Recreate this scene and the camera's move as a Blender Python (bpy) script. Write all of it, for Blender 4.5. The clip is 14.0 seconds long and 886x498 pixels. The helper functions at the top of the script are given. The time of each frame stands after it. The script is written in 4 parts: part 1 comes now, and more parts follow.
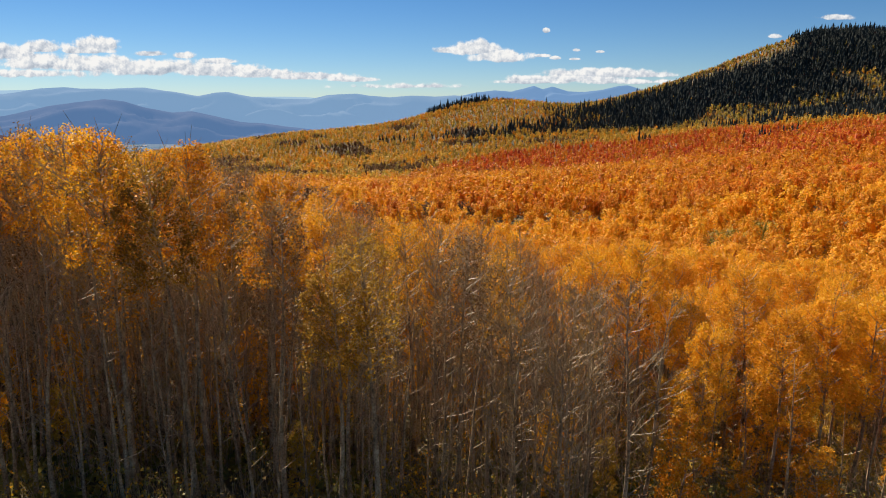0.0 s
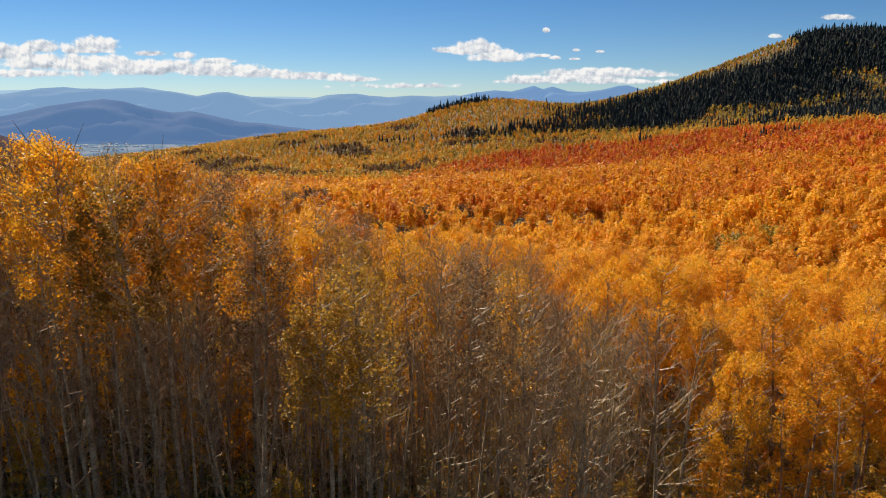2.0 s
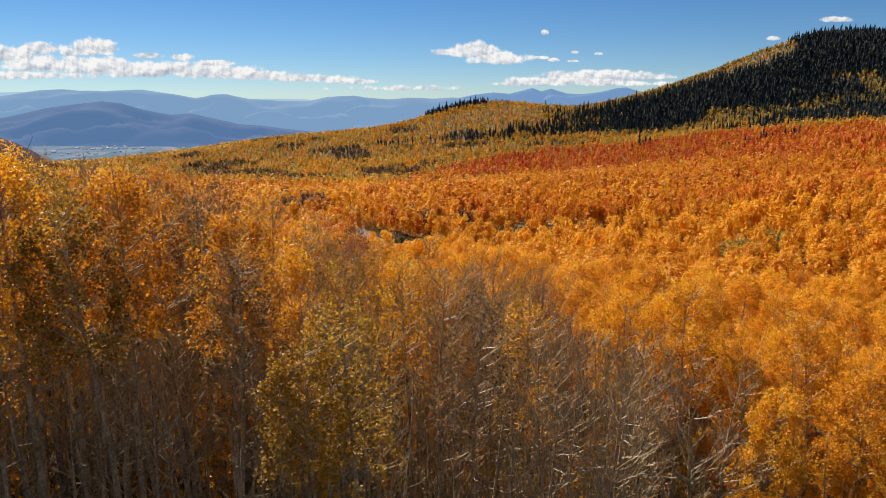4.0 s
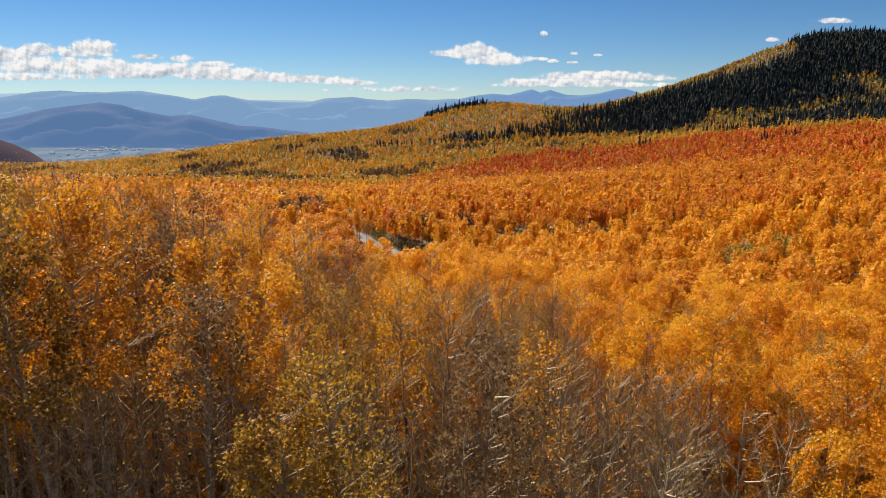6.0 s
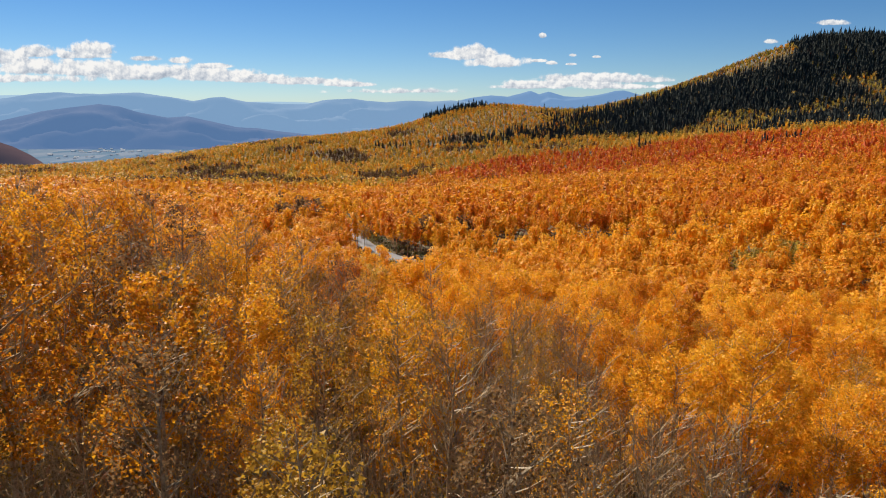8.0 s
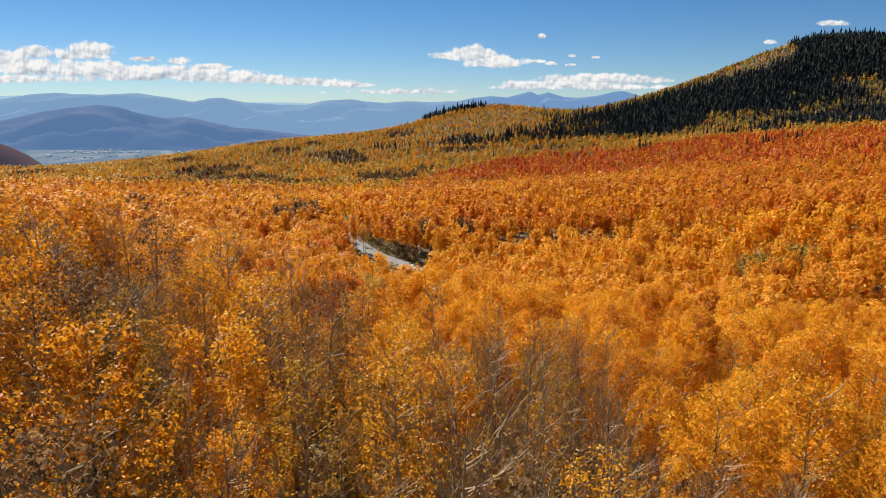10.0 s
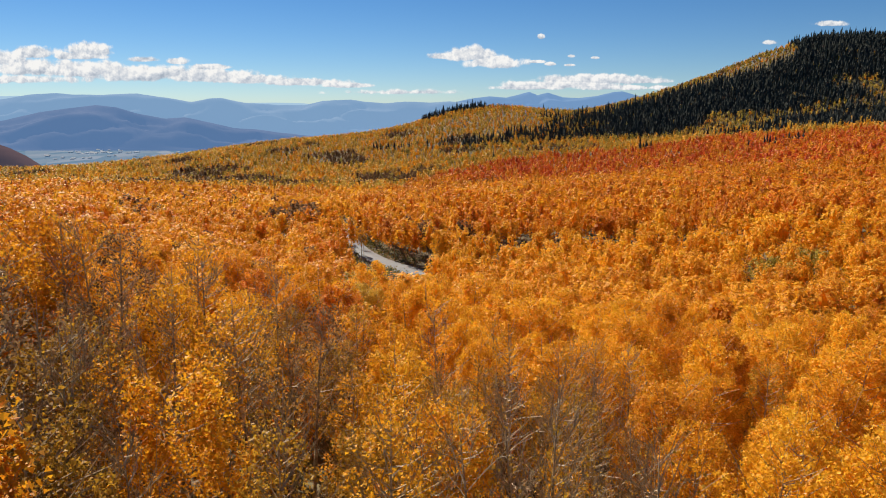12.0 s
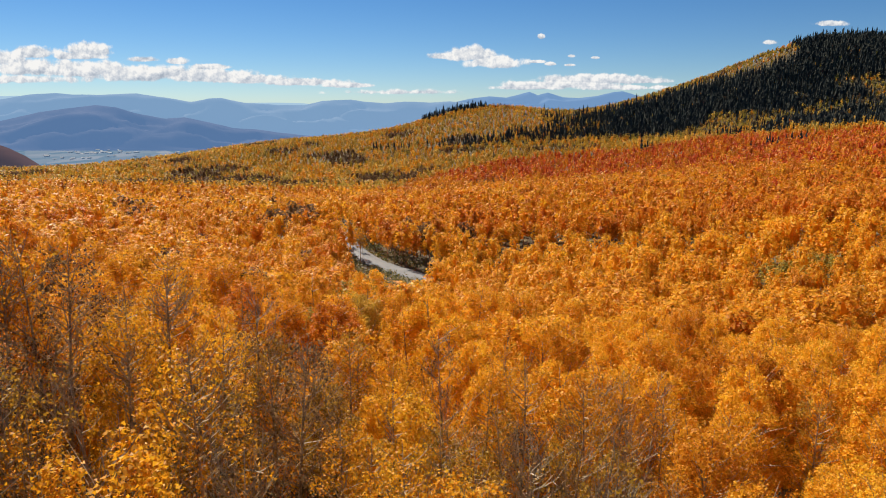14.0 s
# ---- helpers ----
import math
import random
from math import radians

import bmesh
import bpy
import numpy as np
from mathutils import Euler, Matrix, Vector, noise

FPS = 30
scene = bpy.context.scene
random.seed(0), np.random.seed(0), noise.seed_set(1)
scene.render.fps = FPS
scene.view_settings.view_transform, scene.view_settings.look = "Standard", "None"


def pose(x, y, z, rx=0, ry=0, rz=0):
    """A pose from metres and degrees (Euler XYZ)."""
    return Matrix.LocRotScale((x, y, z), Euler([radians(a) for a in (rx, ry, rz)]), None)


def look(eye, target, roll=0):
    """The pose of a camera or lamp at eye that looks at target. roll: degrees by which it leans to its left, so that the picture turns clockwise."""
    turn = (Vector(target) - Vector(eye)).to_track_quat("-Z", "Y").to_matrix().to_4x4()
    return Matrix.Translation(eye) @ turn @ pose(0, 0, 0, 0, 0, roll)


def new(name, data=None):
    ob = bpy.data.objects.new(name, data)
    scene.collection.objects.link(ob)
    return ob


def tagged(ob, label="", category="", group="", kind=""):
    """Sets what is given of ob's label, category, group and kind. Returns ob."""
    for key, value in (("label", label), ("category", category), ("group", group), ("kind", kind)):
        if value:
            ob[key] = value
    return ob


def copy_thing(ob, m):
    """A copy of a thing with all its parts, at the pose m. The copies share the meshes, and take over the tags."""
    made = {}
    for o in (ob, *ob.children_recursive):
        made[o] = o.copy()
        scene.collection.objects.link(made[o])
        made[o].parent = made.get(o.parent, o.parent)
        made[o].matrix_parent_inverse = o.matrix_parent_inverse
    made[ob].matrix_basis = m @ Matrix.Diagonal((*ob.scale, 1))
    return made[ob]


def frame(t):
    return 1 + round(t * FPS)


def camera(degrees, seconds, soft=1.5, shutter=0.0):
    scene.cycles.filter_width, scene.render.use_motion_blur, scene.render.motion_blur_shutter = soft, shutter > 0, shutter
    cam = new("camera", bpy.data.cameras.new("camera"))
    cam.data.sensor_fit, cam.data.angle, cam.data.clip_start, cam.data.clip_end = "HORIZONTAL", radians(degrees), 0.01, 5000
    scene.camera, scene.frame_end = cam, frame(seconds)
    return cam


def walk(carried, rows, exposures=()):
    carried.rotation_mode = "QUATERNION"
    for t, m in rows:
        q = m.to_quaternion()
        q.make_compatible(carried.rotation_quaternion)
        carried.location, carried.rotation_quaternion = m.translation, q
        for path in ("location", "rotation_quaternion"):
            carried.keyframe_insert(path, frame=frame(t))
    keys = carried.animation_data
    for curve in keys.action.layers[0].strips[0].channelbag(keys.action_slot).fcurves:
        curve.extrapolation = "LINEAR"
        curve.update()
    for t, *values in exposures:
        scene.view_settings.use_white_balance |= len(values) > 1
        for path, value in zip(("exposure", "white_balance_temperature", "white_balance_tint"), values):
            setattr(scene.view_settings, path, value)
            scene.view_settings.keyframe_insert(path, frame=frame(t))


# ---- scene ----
cam = camera(66, 14.0, soft=1.0)
PATH = [
    (0.0, pose(0.00, 0.00, 0.00, 77.61, 0, 0.000)),
    (1.0, pose(-0.09, 1.95, 0.17, 77.575, 0, 0.000)),
    (2.0, pose(-0.17, 3.87, 0.32, 77.60, 0, -0.018)),
    (3.0, pose(-0.26, 5.78, 0.45, 77.70, 0, -0.090)),
    (4.2, pose(-0.36, 8.08, 0.59, 77.78, 0, -0.135)),
    (5.5, pose(-0.47, 10.60, 0.70, 77.84, 0, -0.182)),
    (7.0, pose(-0.60, 13.58, 0.81, 77.935, 0, -0.246)),
    (8.2, pose(-0.71, 16.05, 0.87, 78.012, 0, -0.312)),
    (9.3, pose(-0.82, 18.40, 0.90, 78.04, 0, -0.345)),
    (10.5, pose(-0.94, 21.09, 0.91, 78.066, 0, -0.385)),
    (12.0, pose(-1.10, 24.67, 0.90, 78.082, 0, -0.435)),
    (13.0, pose(-1.22, 27.20, 0.86, 78.082, 0, -0.437)),
    (14.0, pose(-1.34, 29.87, 0.81, 78.082, 0, -0.437)),
]
walk(cam, PATH)

# ---------------------------------------------------------------- light
SUN_AZ, SUN_EL = radians(-36), radians(41)
world = bpy.data.worlds.new("sky")
scene.world = world
world.use_nodes = True
wn = world.node_tree.nodes
wl = world.node_tree.links
wn.clear()
sky = wn.new("ShaderNodeTexSky")
sky.sky_type = "NISHITA"
sky.sun_disc = False
sky.sun_elevation = SUN_EL
sky.sun_rotation = SUN_AZ
sky.altitude = 2400
sky.air_density = 1.0
sky.dust_density = 0.15
sky.ozone_density = 1.6
back = wn.new("ShaderNodeBackground")
back.inputs["Strength"].default_value = 0.052
wout = wn.new("ShaderNodeOutputWorld")
rich = wn.new("ShaderNodeHueSaturation")
rich.inputs["Saturation"].default_value = 1.18
cool = wn.new("ShaderNodeVectorMath")
cool.operation = "MULTIPLY"
cool.inputs[1].default_value = (0.66, 0.78, 0.935)
wl.new(sky.outputs[0], cool.inputs[0])
wl.new(cool.outputs[0], rich.inputs["Color"])
wl.new(rich.outputs[0], back.inputs["Color"])
wl.new(back.outputs[0], wout.inputs["Surface"])

sun = new("sun", bpy.data.lights.new("sun", "SUN"))
sun.data.energy = 5.0
sun.data.angle = radians(0.55)
sun.data.color = (1.0, 0.93, 0.82)
sun_way = Vector((math.sin(SUN_AZ) * math.cos(SUN_EL), math.cos(SUN_AZ) * math.cos(SUN_EL), math.sin(SUN_EL)))
sun.matrix_world = look(sun_way * 50, (0, 0, 0))
scene.view_settings.exposure = 0.75

# ---------------------------------------------------------------- materials


def shader(name):
    m = bpy.data.materials.new(name)
    m.use_nodes = True
    m.node_tree.nodes.clear()
    return m, m.node_tree.nodes, m.node_tree.links


def node(nodes, kind, **values):
    n = nodes.new(kind)
    for key, value in values.items():
        n.inputs[key.replace("_", " ")].default_value = value
    return n


def ramp(nodes, *stops):
    n = nodes.new("ShaderNodeValToRGB")
    while len(n.color_ramp.elements) < len(stops):
        n.color_ramp.elements.new(0.5)
    for e, (at, c) in zip(n.color_ramp.elements, stops):
        e.position, e.color = at, (*c, 1)
    return n


def leaf_material(name, low, mid, high, patch=11.0, through_light=0.44, rough=0.55, shine=0.22, grain=3.2, each=0.46):
    """Thin leaves: each its own tone, trees and patches drifting between the tones; light passes through."""
    m, n, l = shader(name)
    geo = n.new("ShaderNodeNewGeometry")
    obj = n.new("ShaderNodeObjectInfo")
    pos = node(n, "ShaderNodeTexNoise", Scale=1.0 / patch, Detail=3.0)
    l.new(geo.outputs["Position"], pos.inputs["Vector"])
    a = n.new("ShaderNodeMath")
    a.operation = "MULTIPLY_ADD"
    a.inputs[1].default_value = each
    l.new(geo.outputs["Random Per Island"], a.inputs[0])
    b = n.new("ShaderNodeMath")
    b.operation = "MULTIPLY_ADD"
    b.inputs[1].default_value = 0.9
    b.inputs[2].default_value = -0.3
    l.new(pos.outputs["Fac"], b.inputs[0])
    l.new(b.outputs[0], a.inputs[2])
    c = n.new("ShaderNodeMath")
    c.operation = "MULTIPLY_ADD"
    c.inputs[1].default_value = 0.3
    l.new(obj.outputs["Random"], c.inputs[0])
    l.new(a.outputs[0], c.inputs[2])
    r = ramp(n, (0.12, low), (0.5, mid), (0.9, high))
    l.new(c.outputs[0], r.inputs[0])
    d = node(n, "ShaderNodeBsdfPrincipled", Roughness=rough)
    d.inputs["Specular IOR Level"].default_value = shine
    tuft = node(n, "ShaderNodeTexNoise", Scale=grain, Detail=3.0, Roughness=0.7)
    l.new(geo.outputs["Position"], tuft.inputs["Vector"])
    e = n.new("ShaderNodeMath")
    e.operation = "MULTIPLY_ADD"
    e.inputs[1].default_value = 0.7
    f = n.new("ShaderNodeMath")
    f.operation = "SUBTRACT"
    f.inputs[1].default_value = 0.35
    l.new(tuft.outputs["Fac"], e.inputs[0])
    l.new(c.outputs[0], f.inputs[0])
    l.new(f.outputs[0], e.inputs[2])
    l.new(e.outputs[0], r.inputs[0])
    t = n.new("ShaderNodeBsdfTranslucent")
    mix = n.new("ShaderNodeMixShader")
    mix.inputs[0].default_value = through_light
    out = n.new("ShaderNodeOutputMaterial")
    l.new(r.outputs[0], d.inputs["Base Color"])
    l.new(r.outputs[0], t.inputs["Color"])
    l.new(d.outputs[0], mix.inputs[1])
    l.new(t.outputs[0], mix.inputs[2])
    l.new(mix.outputs[0], out.inputs["Surface"])
    return m


def plain_material(name, stops, scale, rough=0.9, bump=0.0, bump_scale=None, fine=8.0):
    """A rough surface whose tone drifts at two scales, with relief."""
    m, n, l = shader(name)
    geo = n.new("ShaderNodeNewGeometry")
    big = node(n, "ShaderNodeTexNoise", Scale=scale, Detail=5.0)
    small = node(n, "ShaderNodeTexNoise", Scale=scale * fine, Detail=6.0)
    l.new(geo.outputs["Position"], big.inputs["Vector"])
    l.new(geo.outputs["Position"], small.inputs["Vector"])
    mx = n.new("ShaderNodeMath")
    mx.operation = "MULTIPLY_ADD"
    mx.inputs[1].default_value = 0.45
    hb = n.new("ShaderNodeMath")
    hb.operation = "MULTIPLY"
    hb.inputs[1].default_value = 0.55
    l.new(big.outputs["Fac"], hb.inputs[0])
    l.new(small.outputs["Fac"], mx.inputs[0])
    l.new(hb.outputs[0], mx.inputs[2])
    r = ramp(n, *stops)
    l.new(mx.outputs[0], r.inputs[0])
    d = node(n, "ShaderNodeBsdfPrincipled", Roughness=rough)
    l.new(r.outputs[0], d.inputs["Base Color"])
    if bump:
        bn = node(n, "ShaderNodeBump", Strength=0.7, Distance=bump)
        l.new(small.outputs["Fac"], bn.inputs["Height"])
        l.new(bn.outputs[0], d.inputs["Normal"])
    out = n.new("ShaderNodeOutputMaterial")
    l.new(d.outputs[0], out.inputs["Surface"])
    return m


TONES = {
    "gold": ((0.56, 0.225, 0.014), (0.81, 0.39, 0.018), (0.88, 0.52, 0.030)),
    "amber": ((0.48, 0.17, 0.012), (0.73, 0.315, 0.015), (0.85, 0.45, 0.022)),
    "orange": ((0.47, 0.135, 0.011), (0.67, 0.235, 0.013), (0.78, 0.34, 0.018)),
    "red": ((0.44, 0.065, 0.012), (0.62, 0.115, 0.014), (0.72, 0.20, 0.018)),
    "yellow": ((0.44, 0.25, 0.03), (0.64, 0.40, 0.05), (0.76, 0.52, 0.08)),
    "yellow_green": ((0.26, 0.19, 0.03), (0.42, 0.31, 0.04), (0.58, 0.41, 0.06)),
    "copper": ((0.22, 0.11, 0.016), (0.40, 0.205, 0.021), (0.66, 0.375, 0.032)),
    "brown": ((0.12, 0.062, 0.026), (0.21, 0.115, 0.048), (0.33, 0.19, 0.08)),
}
GOLD, AMBER, ORANGE, RED, YELLOW, LIME, COPPER, BROWN = (leaf_material(k + "_leaves", *v, shine=0.04 if k == "brown" else 0.22) for k, v in TONES.items())
NEEDLES = leaf_material("spruce_needles", (0.018, 0.021, 0.021), (0.034, 0.038, 0.034), (0.055, 0.058, 0.045), through_light=0.03, rough=0.9, shine=0.08)
BARK = plain_material("aspen_bark", ((0.34, (0.07, 0.045, 0.025)), (0.5, (0.35, 0.225, 0.11)), (0.70, (0.66, 0.51, 0.31))), 1.3, 0.8, 0.01)
DARK_BARK = plain_material("spruce_bark", ((0.3, (0.035, 0.028, 0.022)), (0.7, (0.09, 0.07, 0.055))), 2.0, 0.9, 0.01)
TWIG = plain_material("bare_twigs", ((0.34, (0.22, 0.145, 0.07)), (0.55, (0.39, 0.27, 0.14)), (0.72, (0.66, 0.51, 0.31))), 2.5, 0.6)
LIMES = leaf_material("green_brush", (0.05, 0.055, 0.015), (0.11, 0.11, 0.022), (0.22, 0.18, 0.03), patch=6.0, through_light=0.3)
SHRUB = leaf_material("brush", (0.11, 0.085, 0.025), (0.26, 0.18, 0.04), (0.48, 0.30, 0.04), patch=6.0, through_light=0.3)
GRASS = leaf_material("grass_blades", (0.10, 0.105, 0.022), (0.21, 0.19, 0.035), (0.38, 0.30, 0.07), patch=5.0, through_light=0.3)
SOIL = plain_material("forest_floor", ((0.25, (0.045, 0.033, 0.017)), (0.45, (0.095, 0.066, 0.028)), (0.6, (0.125, 0.096, 0.034)), (0.8, (0.20, 0.13, 0.042))), 0.13, 0.95, 0.08)
ROAD = plain_material("road_surface", ((0.3, (0.13, 0.125, 0.12)), (0.7, (0.21, 0.205, 0.195))), 0.4, 0.85, 0.01)
LOG = plain_material("dead_wood", ((0.3, (0.12, 0.09, 0.07)), (0.7, (0.34, 0.30, 0.25))), 1.5, 0.8, 0.01)

# ---------------------------------------------------------------- the land
# rounded rises (x, y, height) by breadth, over the valley floor
HILLS = {
    60: [(-40, 30, -15.4), (0, 20, 14.0), (40, 30, -8.5), (-50, 90, 1.7), (0, 95, -3.1), (50, 95, 5.2), (-60, 160, -8.6), (0, 165, -3.2), (70, 160, -11.7), (-50, 235, -7.4), (20, 240, -1.1), (95, 235, -5.0), (150, 190, 24.3)],
    110: [(0, 1215, -16.6), (80, 1225, 59.8), (170, 1235, -25.7), (570, 1290, 13.4), (680, 1330, 36.8), (800, 1345, 25.8), (950, 1340, 46.4), (1080, 1340, 54.0), (494, 871, -0.1), (400, 510, 29.8), (450, 1090, -2.1), (590, 1060, -56.9), (330, 990, -29.7), (-910, 1200, 43.6), (-370, 1110, -2.9), (-480, 1080, -19.8), (-590, 1010, -4.2), (-700, 1000, 1.1), (350, 1270, 2.0)],
    170: [(-150, 100, 46.9), (150, 90, -17.0), (-170, 330, -13.0), (0, 370, 2.1), (170, 350, 23.2), (330, 420, 16.0), (-330, 480, 34.0), (-130, 560, 0.7), (60, 580, 12.9), (230, 620, -12.3), (400, 700, 22.5), (-300, 720, -7.6)],
    330: [(-700, 900, 37.9), (-400, 950, 19.9), (-120, 950, 1.2), (120, 1000, 6.2), (380, 1000, 24.0), (620, 1050, 46.8), (850, 900, 38.0), (-550, 1300, 23.9), (-250, 1300, 52.1), (30, 1270, 32.4), (300, 1290, 27.3), (560, 1350, 62.0), (820, 1400, 85.2), (1100, 1300, 75.8)],
    900: [(-1500, 900, 48.8), (-900, 1900, -12.0), (0, 2000, 33.6), (900, 2100, 7.3), (1700, 1000, 53.0), (0, -600, 272.9)],
}
VALLEY = -265.0


def ground(x, y):
    x, y = np.asarray(x, float), np.asarray(y, float)
    z = np.full(np.broadcast(x, y).shape, VALLEY)
    for width, rises in HILLS.items():
        for cx, cy, h in rises:
            z = z + h * np.exp(-((x - cx) ** 2 + (y - cy) ** 2) / (2 * width * width))
    return z


def wob(x, y, s, seed=0.0):
    """A smooth value from about -1 to 1 that drifts over s metres."""
    x, y = np.asarray(x, float) / s + seed * 3.7, np.asarray(y, float) / s - seed * 2.3
    return (np.sin(1.9 * x + 1.1 * y) + np.sin(-1.3 * x + 2.3 * y + 1.0) + np.sin(3.1 * x - 0.7 * y + 2.0) + np.sin(2.7 * x + 3.3 * y + 0.5)) / 2.6


def mesh_of(name, verts, tris, mats, mat_index=None, smooth=False):
    """One mesh from arrays of corners and triangles."""
    me = bpy.data.meshes.new(name)
    verts = np.ascontiguousarray(verts, np.float32)
    tris = np.ascontiguousarray(tris, np.int32)
    me.vertices.add(len(verts))
    me.vertices.foreach_set("co", verts.ravel())
    me.loops.add(tris.size)
    me.loops.foreach_set("vertex_index", tris.ravel())
    me.polygons.add(len(tris))
    me.polygons.foreach_set("loop_start", np.arange(0, tris.size, 3, dtype=np.int32))
    if mat_index is not None:
        me.polygons.foreach_set("material_index", np.ascontiguousarray(mat_index, np.int32))
    me.polygons.foreach_set("use_smooth", np.broadcast_to(smooth, len(tris)).astype(bool))
    for m in mats:
        me.materials.append(m)
    me.update(calc_edges=True)
    return me


def part(name, me, parent, label=""):
    ob = new(name, me)
    ob.parent = parent
    return tagged(ob, label)


def sheet(rows, cols):
    """Triangles of a grid of corners."""
    i = np.arange(rows - 1)[:, None] * cols + np.arange(cols - 1)[None, :]
    i = i.ravel()
    return np.concatenate([np.stack([i, i + 1, i + cols + 1], 1), np.stack([i, i + cols + 1, i + cols], 1)])


az = np.radians(np.concatenate([np.arange(-180, -60, 4.0), np.arange(-60, 60, 0.6), np.arange(60, 180.1, 4.0)]))
rad = np.concatenate([[0.05, 1.0, 2.2], np.geomspace(4, 4950, 130)])
gx = 2.5 + rad[:, None] * np.sin(az)[None, :]
gy = -6.0 + rad[:, None] * np.cos(az)[None, :]
gz = ground(gx, gy)
gz = gz + np.where(gx * gx + gy * gy < 400 ** 2, 0.25 * wob(gx, gy, 5.0), 0)
ROAD_LINE = [(-56, 350), (-43, 312), (-34.5, 284), (-27, 264), (-18, 249), (-6, 236), (10, 225), (34, 216)]


def road_at(s):
    """A point of the road's centre line, s from 0 to 1."""
    pts = np.array(ROAD_LINE, float)
    u = np.clip(np.asarray(s, float), 0, 1) * (len(pts) - 1)
    i = np.clip(u.astype(int), 0, len(pts) - 2)
    t = (u - i)[:, None]
    p0, p1, p2, p3 = pts[np.maximum(i - 1, 0)], pts[i], pts[i + 1], pts[np.minimum(i + 2, len(pts) - 1)]
    return 0.5 * ((2 * p1) + (p2 - p0) * t + (2 * p0 - 5 * p1 + 4 * p2 - p3) * t ** 2 + (3 * p1 - p0 - 3 * p2 + p3) * t ** 3)


ROAD_PTS = road_at(np.linspace(0, 1, 160))


def road_gap(x, y):
    """Distance to the road's centre line."""
    x, y = np.asarray(x, float).ravel(), np.asarray(y, float).ravel()
    return np.sqrt(((x[:, None] - ROAD_PTS[:, 0]) ** 2 + (y[:, None] - ROAD_PTS[:, 1]) ** 2).min(1))


land = new("ground", mesh_of("ground", np.stack([gx.ravel(), gy.ravel(), gz.ravel()], 1), sheet(len(rad), len(az))[:, ::-1], [SOIL], smooth=True))
tagged(land, "brown leaf-littered forest floor falling away to a wide valley", "ground", kind="structure")

# the road: a crowned strip with sloping shoulders
d = np.gradient(ROAD_PTS, axis=0)
d /= np.linalg.norm(d, axis=1)[:, None]
side = np.stack([d[:, 1], -d[:, 0]], 1)
across = np.array([-5.2, -3.3, -3.2, 0, 3.2, 3.3, 5.2])
lift = np.array([-0.6, 0.42, 0.5, 0.58, 0.5, 0.42, -0.6])
rx = ROAD_PTS[:, 0:1] + side[:, 0:1] * across
ry = ROAD_PTS[:, 1:2] + side[:, 1:2] * across
rz = ground(ROAD_PTS[:, 0], ROAD_PTS[:, 1])[:, None] + lift + 0 * rx
road = new("road", mesh_of("road", np.stack([rx.ravel(), ry.ravel(), rz.ravel()], 1), sheet(160, 7), [ROAD], smooth=True))
tagged(road, "pale grey paved mountain road curving between the aspens", "road", kind="structure")

# ---------------------------------------------------------------- tree making


def tubes(a, b, ra, rb, sides=3):
    """Tapered tubes from points a to points b: corners and triangles."""
    a, b = np.asarray(a, float), np.asarray(b, float)
    n = len(a)
    w = b - a
    w /= np.linalg.norm(w, axis=1)[:, None] + 1e-9
    ref = np.where(np.abs(w[:, 2:3]) > 0.9, [[1.0, 0, 0]], [[0, 0, 1.0]])
    u = np.cross(w, ref)
    u /= np.linalg.norm(u, axis=1)[:, None]
    v = np.cross(w, u)
    an = np.arange(sides) * 2 * np.pi / sides
    ring = np.cos(an)[None, :, None] * u[:, None, :] + np.sin(an)[None, :, None] * v[:, None, :]
    lo = a[:, None, :] + ring * np.asarray(ra, float).reshape(-1, 1, 1)
    hi = b[:, None, :] + ring * np.asarray(rb, float).reshape(-1, 1, 1)
    verts = np.concatenate([lo, hi], 1).reshape(-1, 3)
    k = np.arange(sides)
    k2 = (k + 1) % sides
    base = (np.arange(n) * 2 * sides)[:, None]
    t1 = np.stack([base + k, base + k2, base + sides + k2], 2)
    t2 = np.stack([base + k, base + sides + k2, base + sides + k], 2)
    return verts, np.concatenate([t1, t2], 1).reshape(-1, 3)


def join(*pieces):
    vs, ts, off = [], [], 0
    for v, t in pieces:
        vs.append(v)
        ts.append(t + off)
        off += len(v)
    return np.concatenate(vs), np.concatenate(ts)


def spine(r, h, bend=0.5, n=9):
    """A slightly bent trunk line."""
    t = np.linspace(0, 1, n)
    a, c = r.uniform(0, 6.28, 2)
    off = bend * t ** 1.5
    wig = 0.10 * np.sin(t * 7 + c)
    return np.stack([np.cos(a) * off + wig, np.sin(a) * off - wig * 0.7, t * h], 1)


def on_spine(line, t):
    u = np.clip(t, 0, 1) * (len(line) - 1)
    i = np.clip(u.astype(int), 0, len(line) - 2)
    return line[i] + (line[i + 1] - line[i]) * (u - i)[:, None]


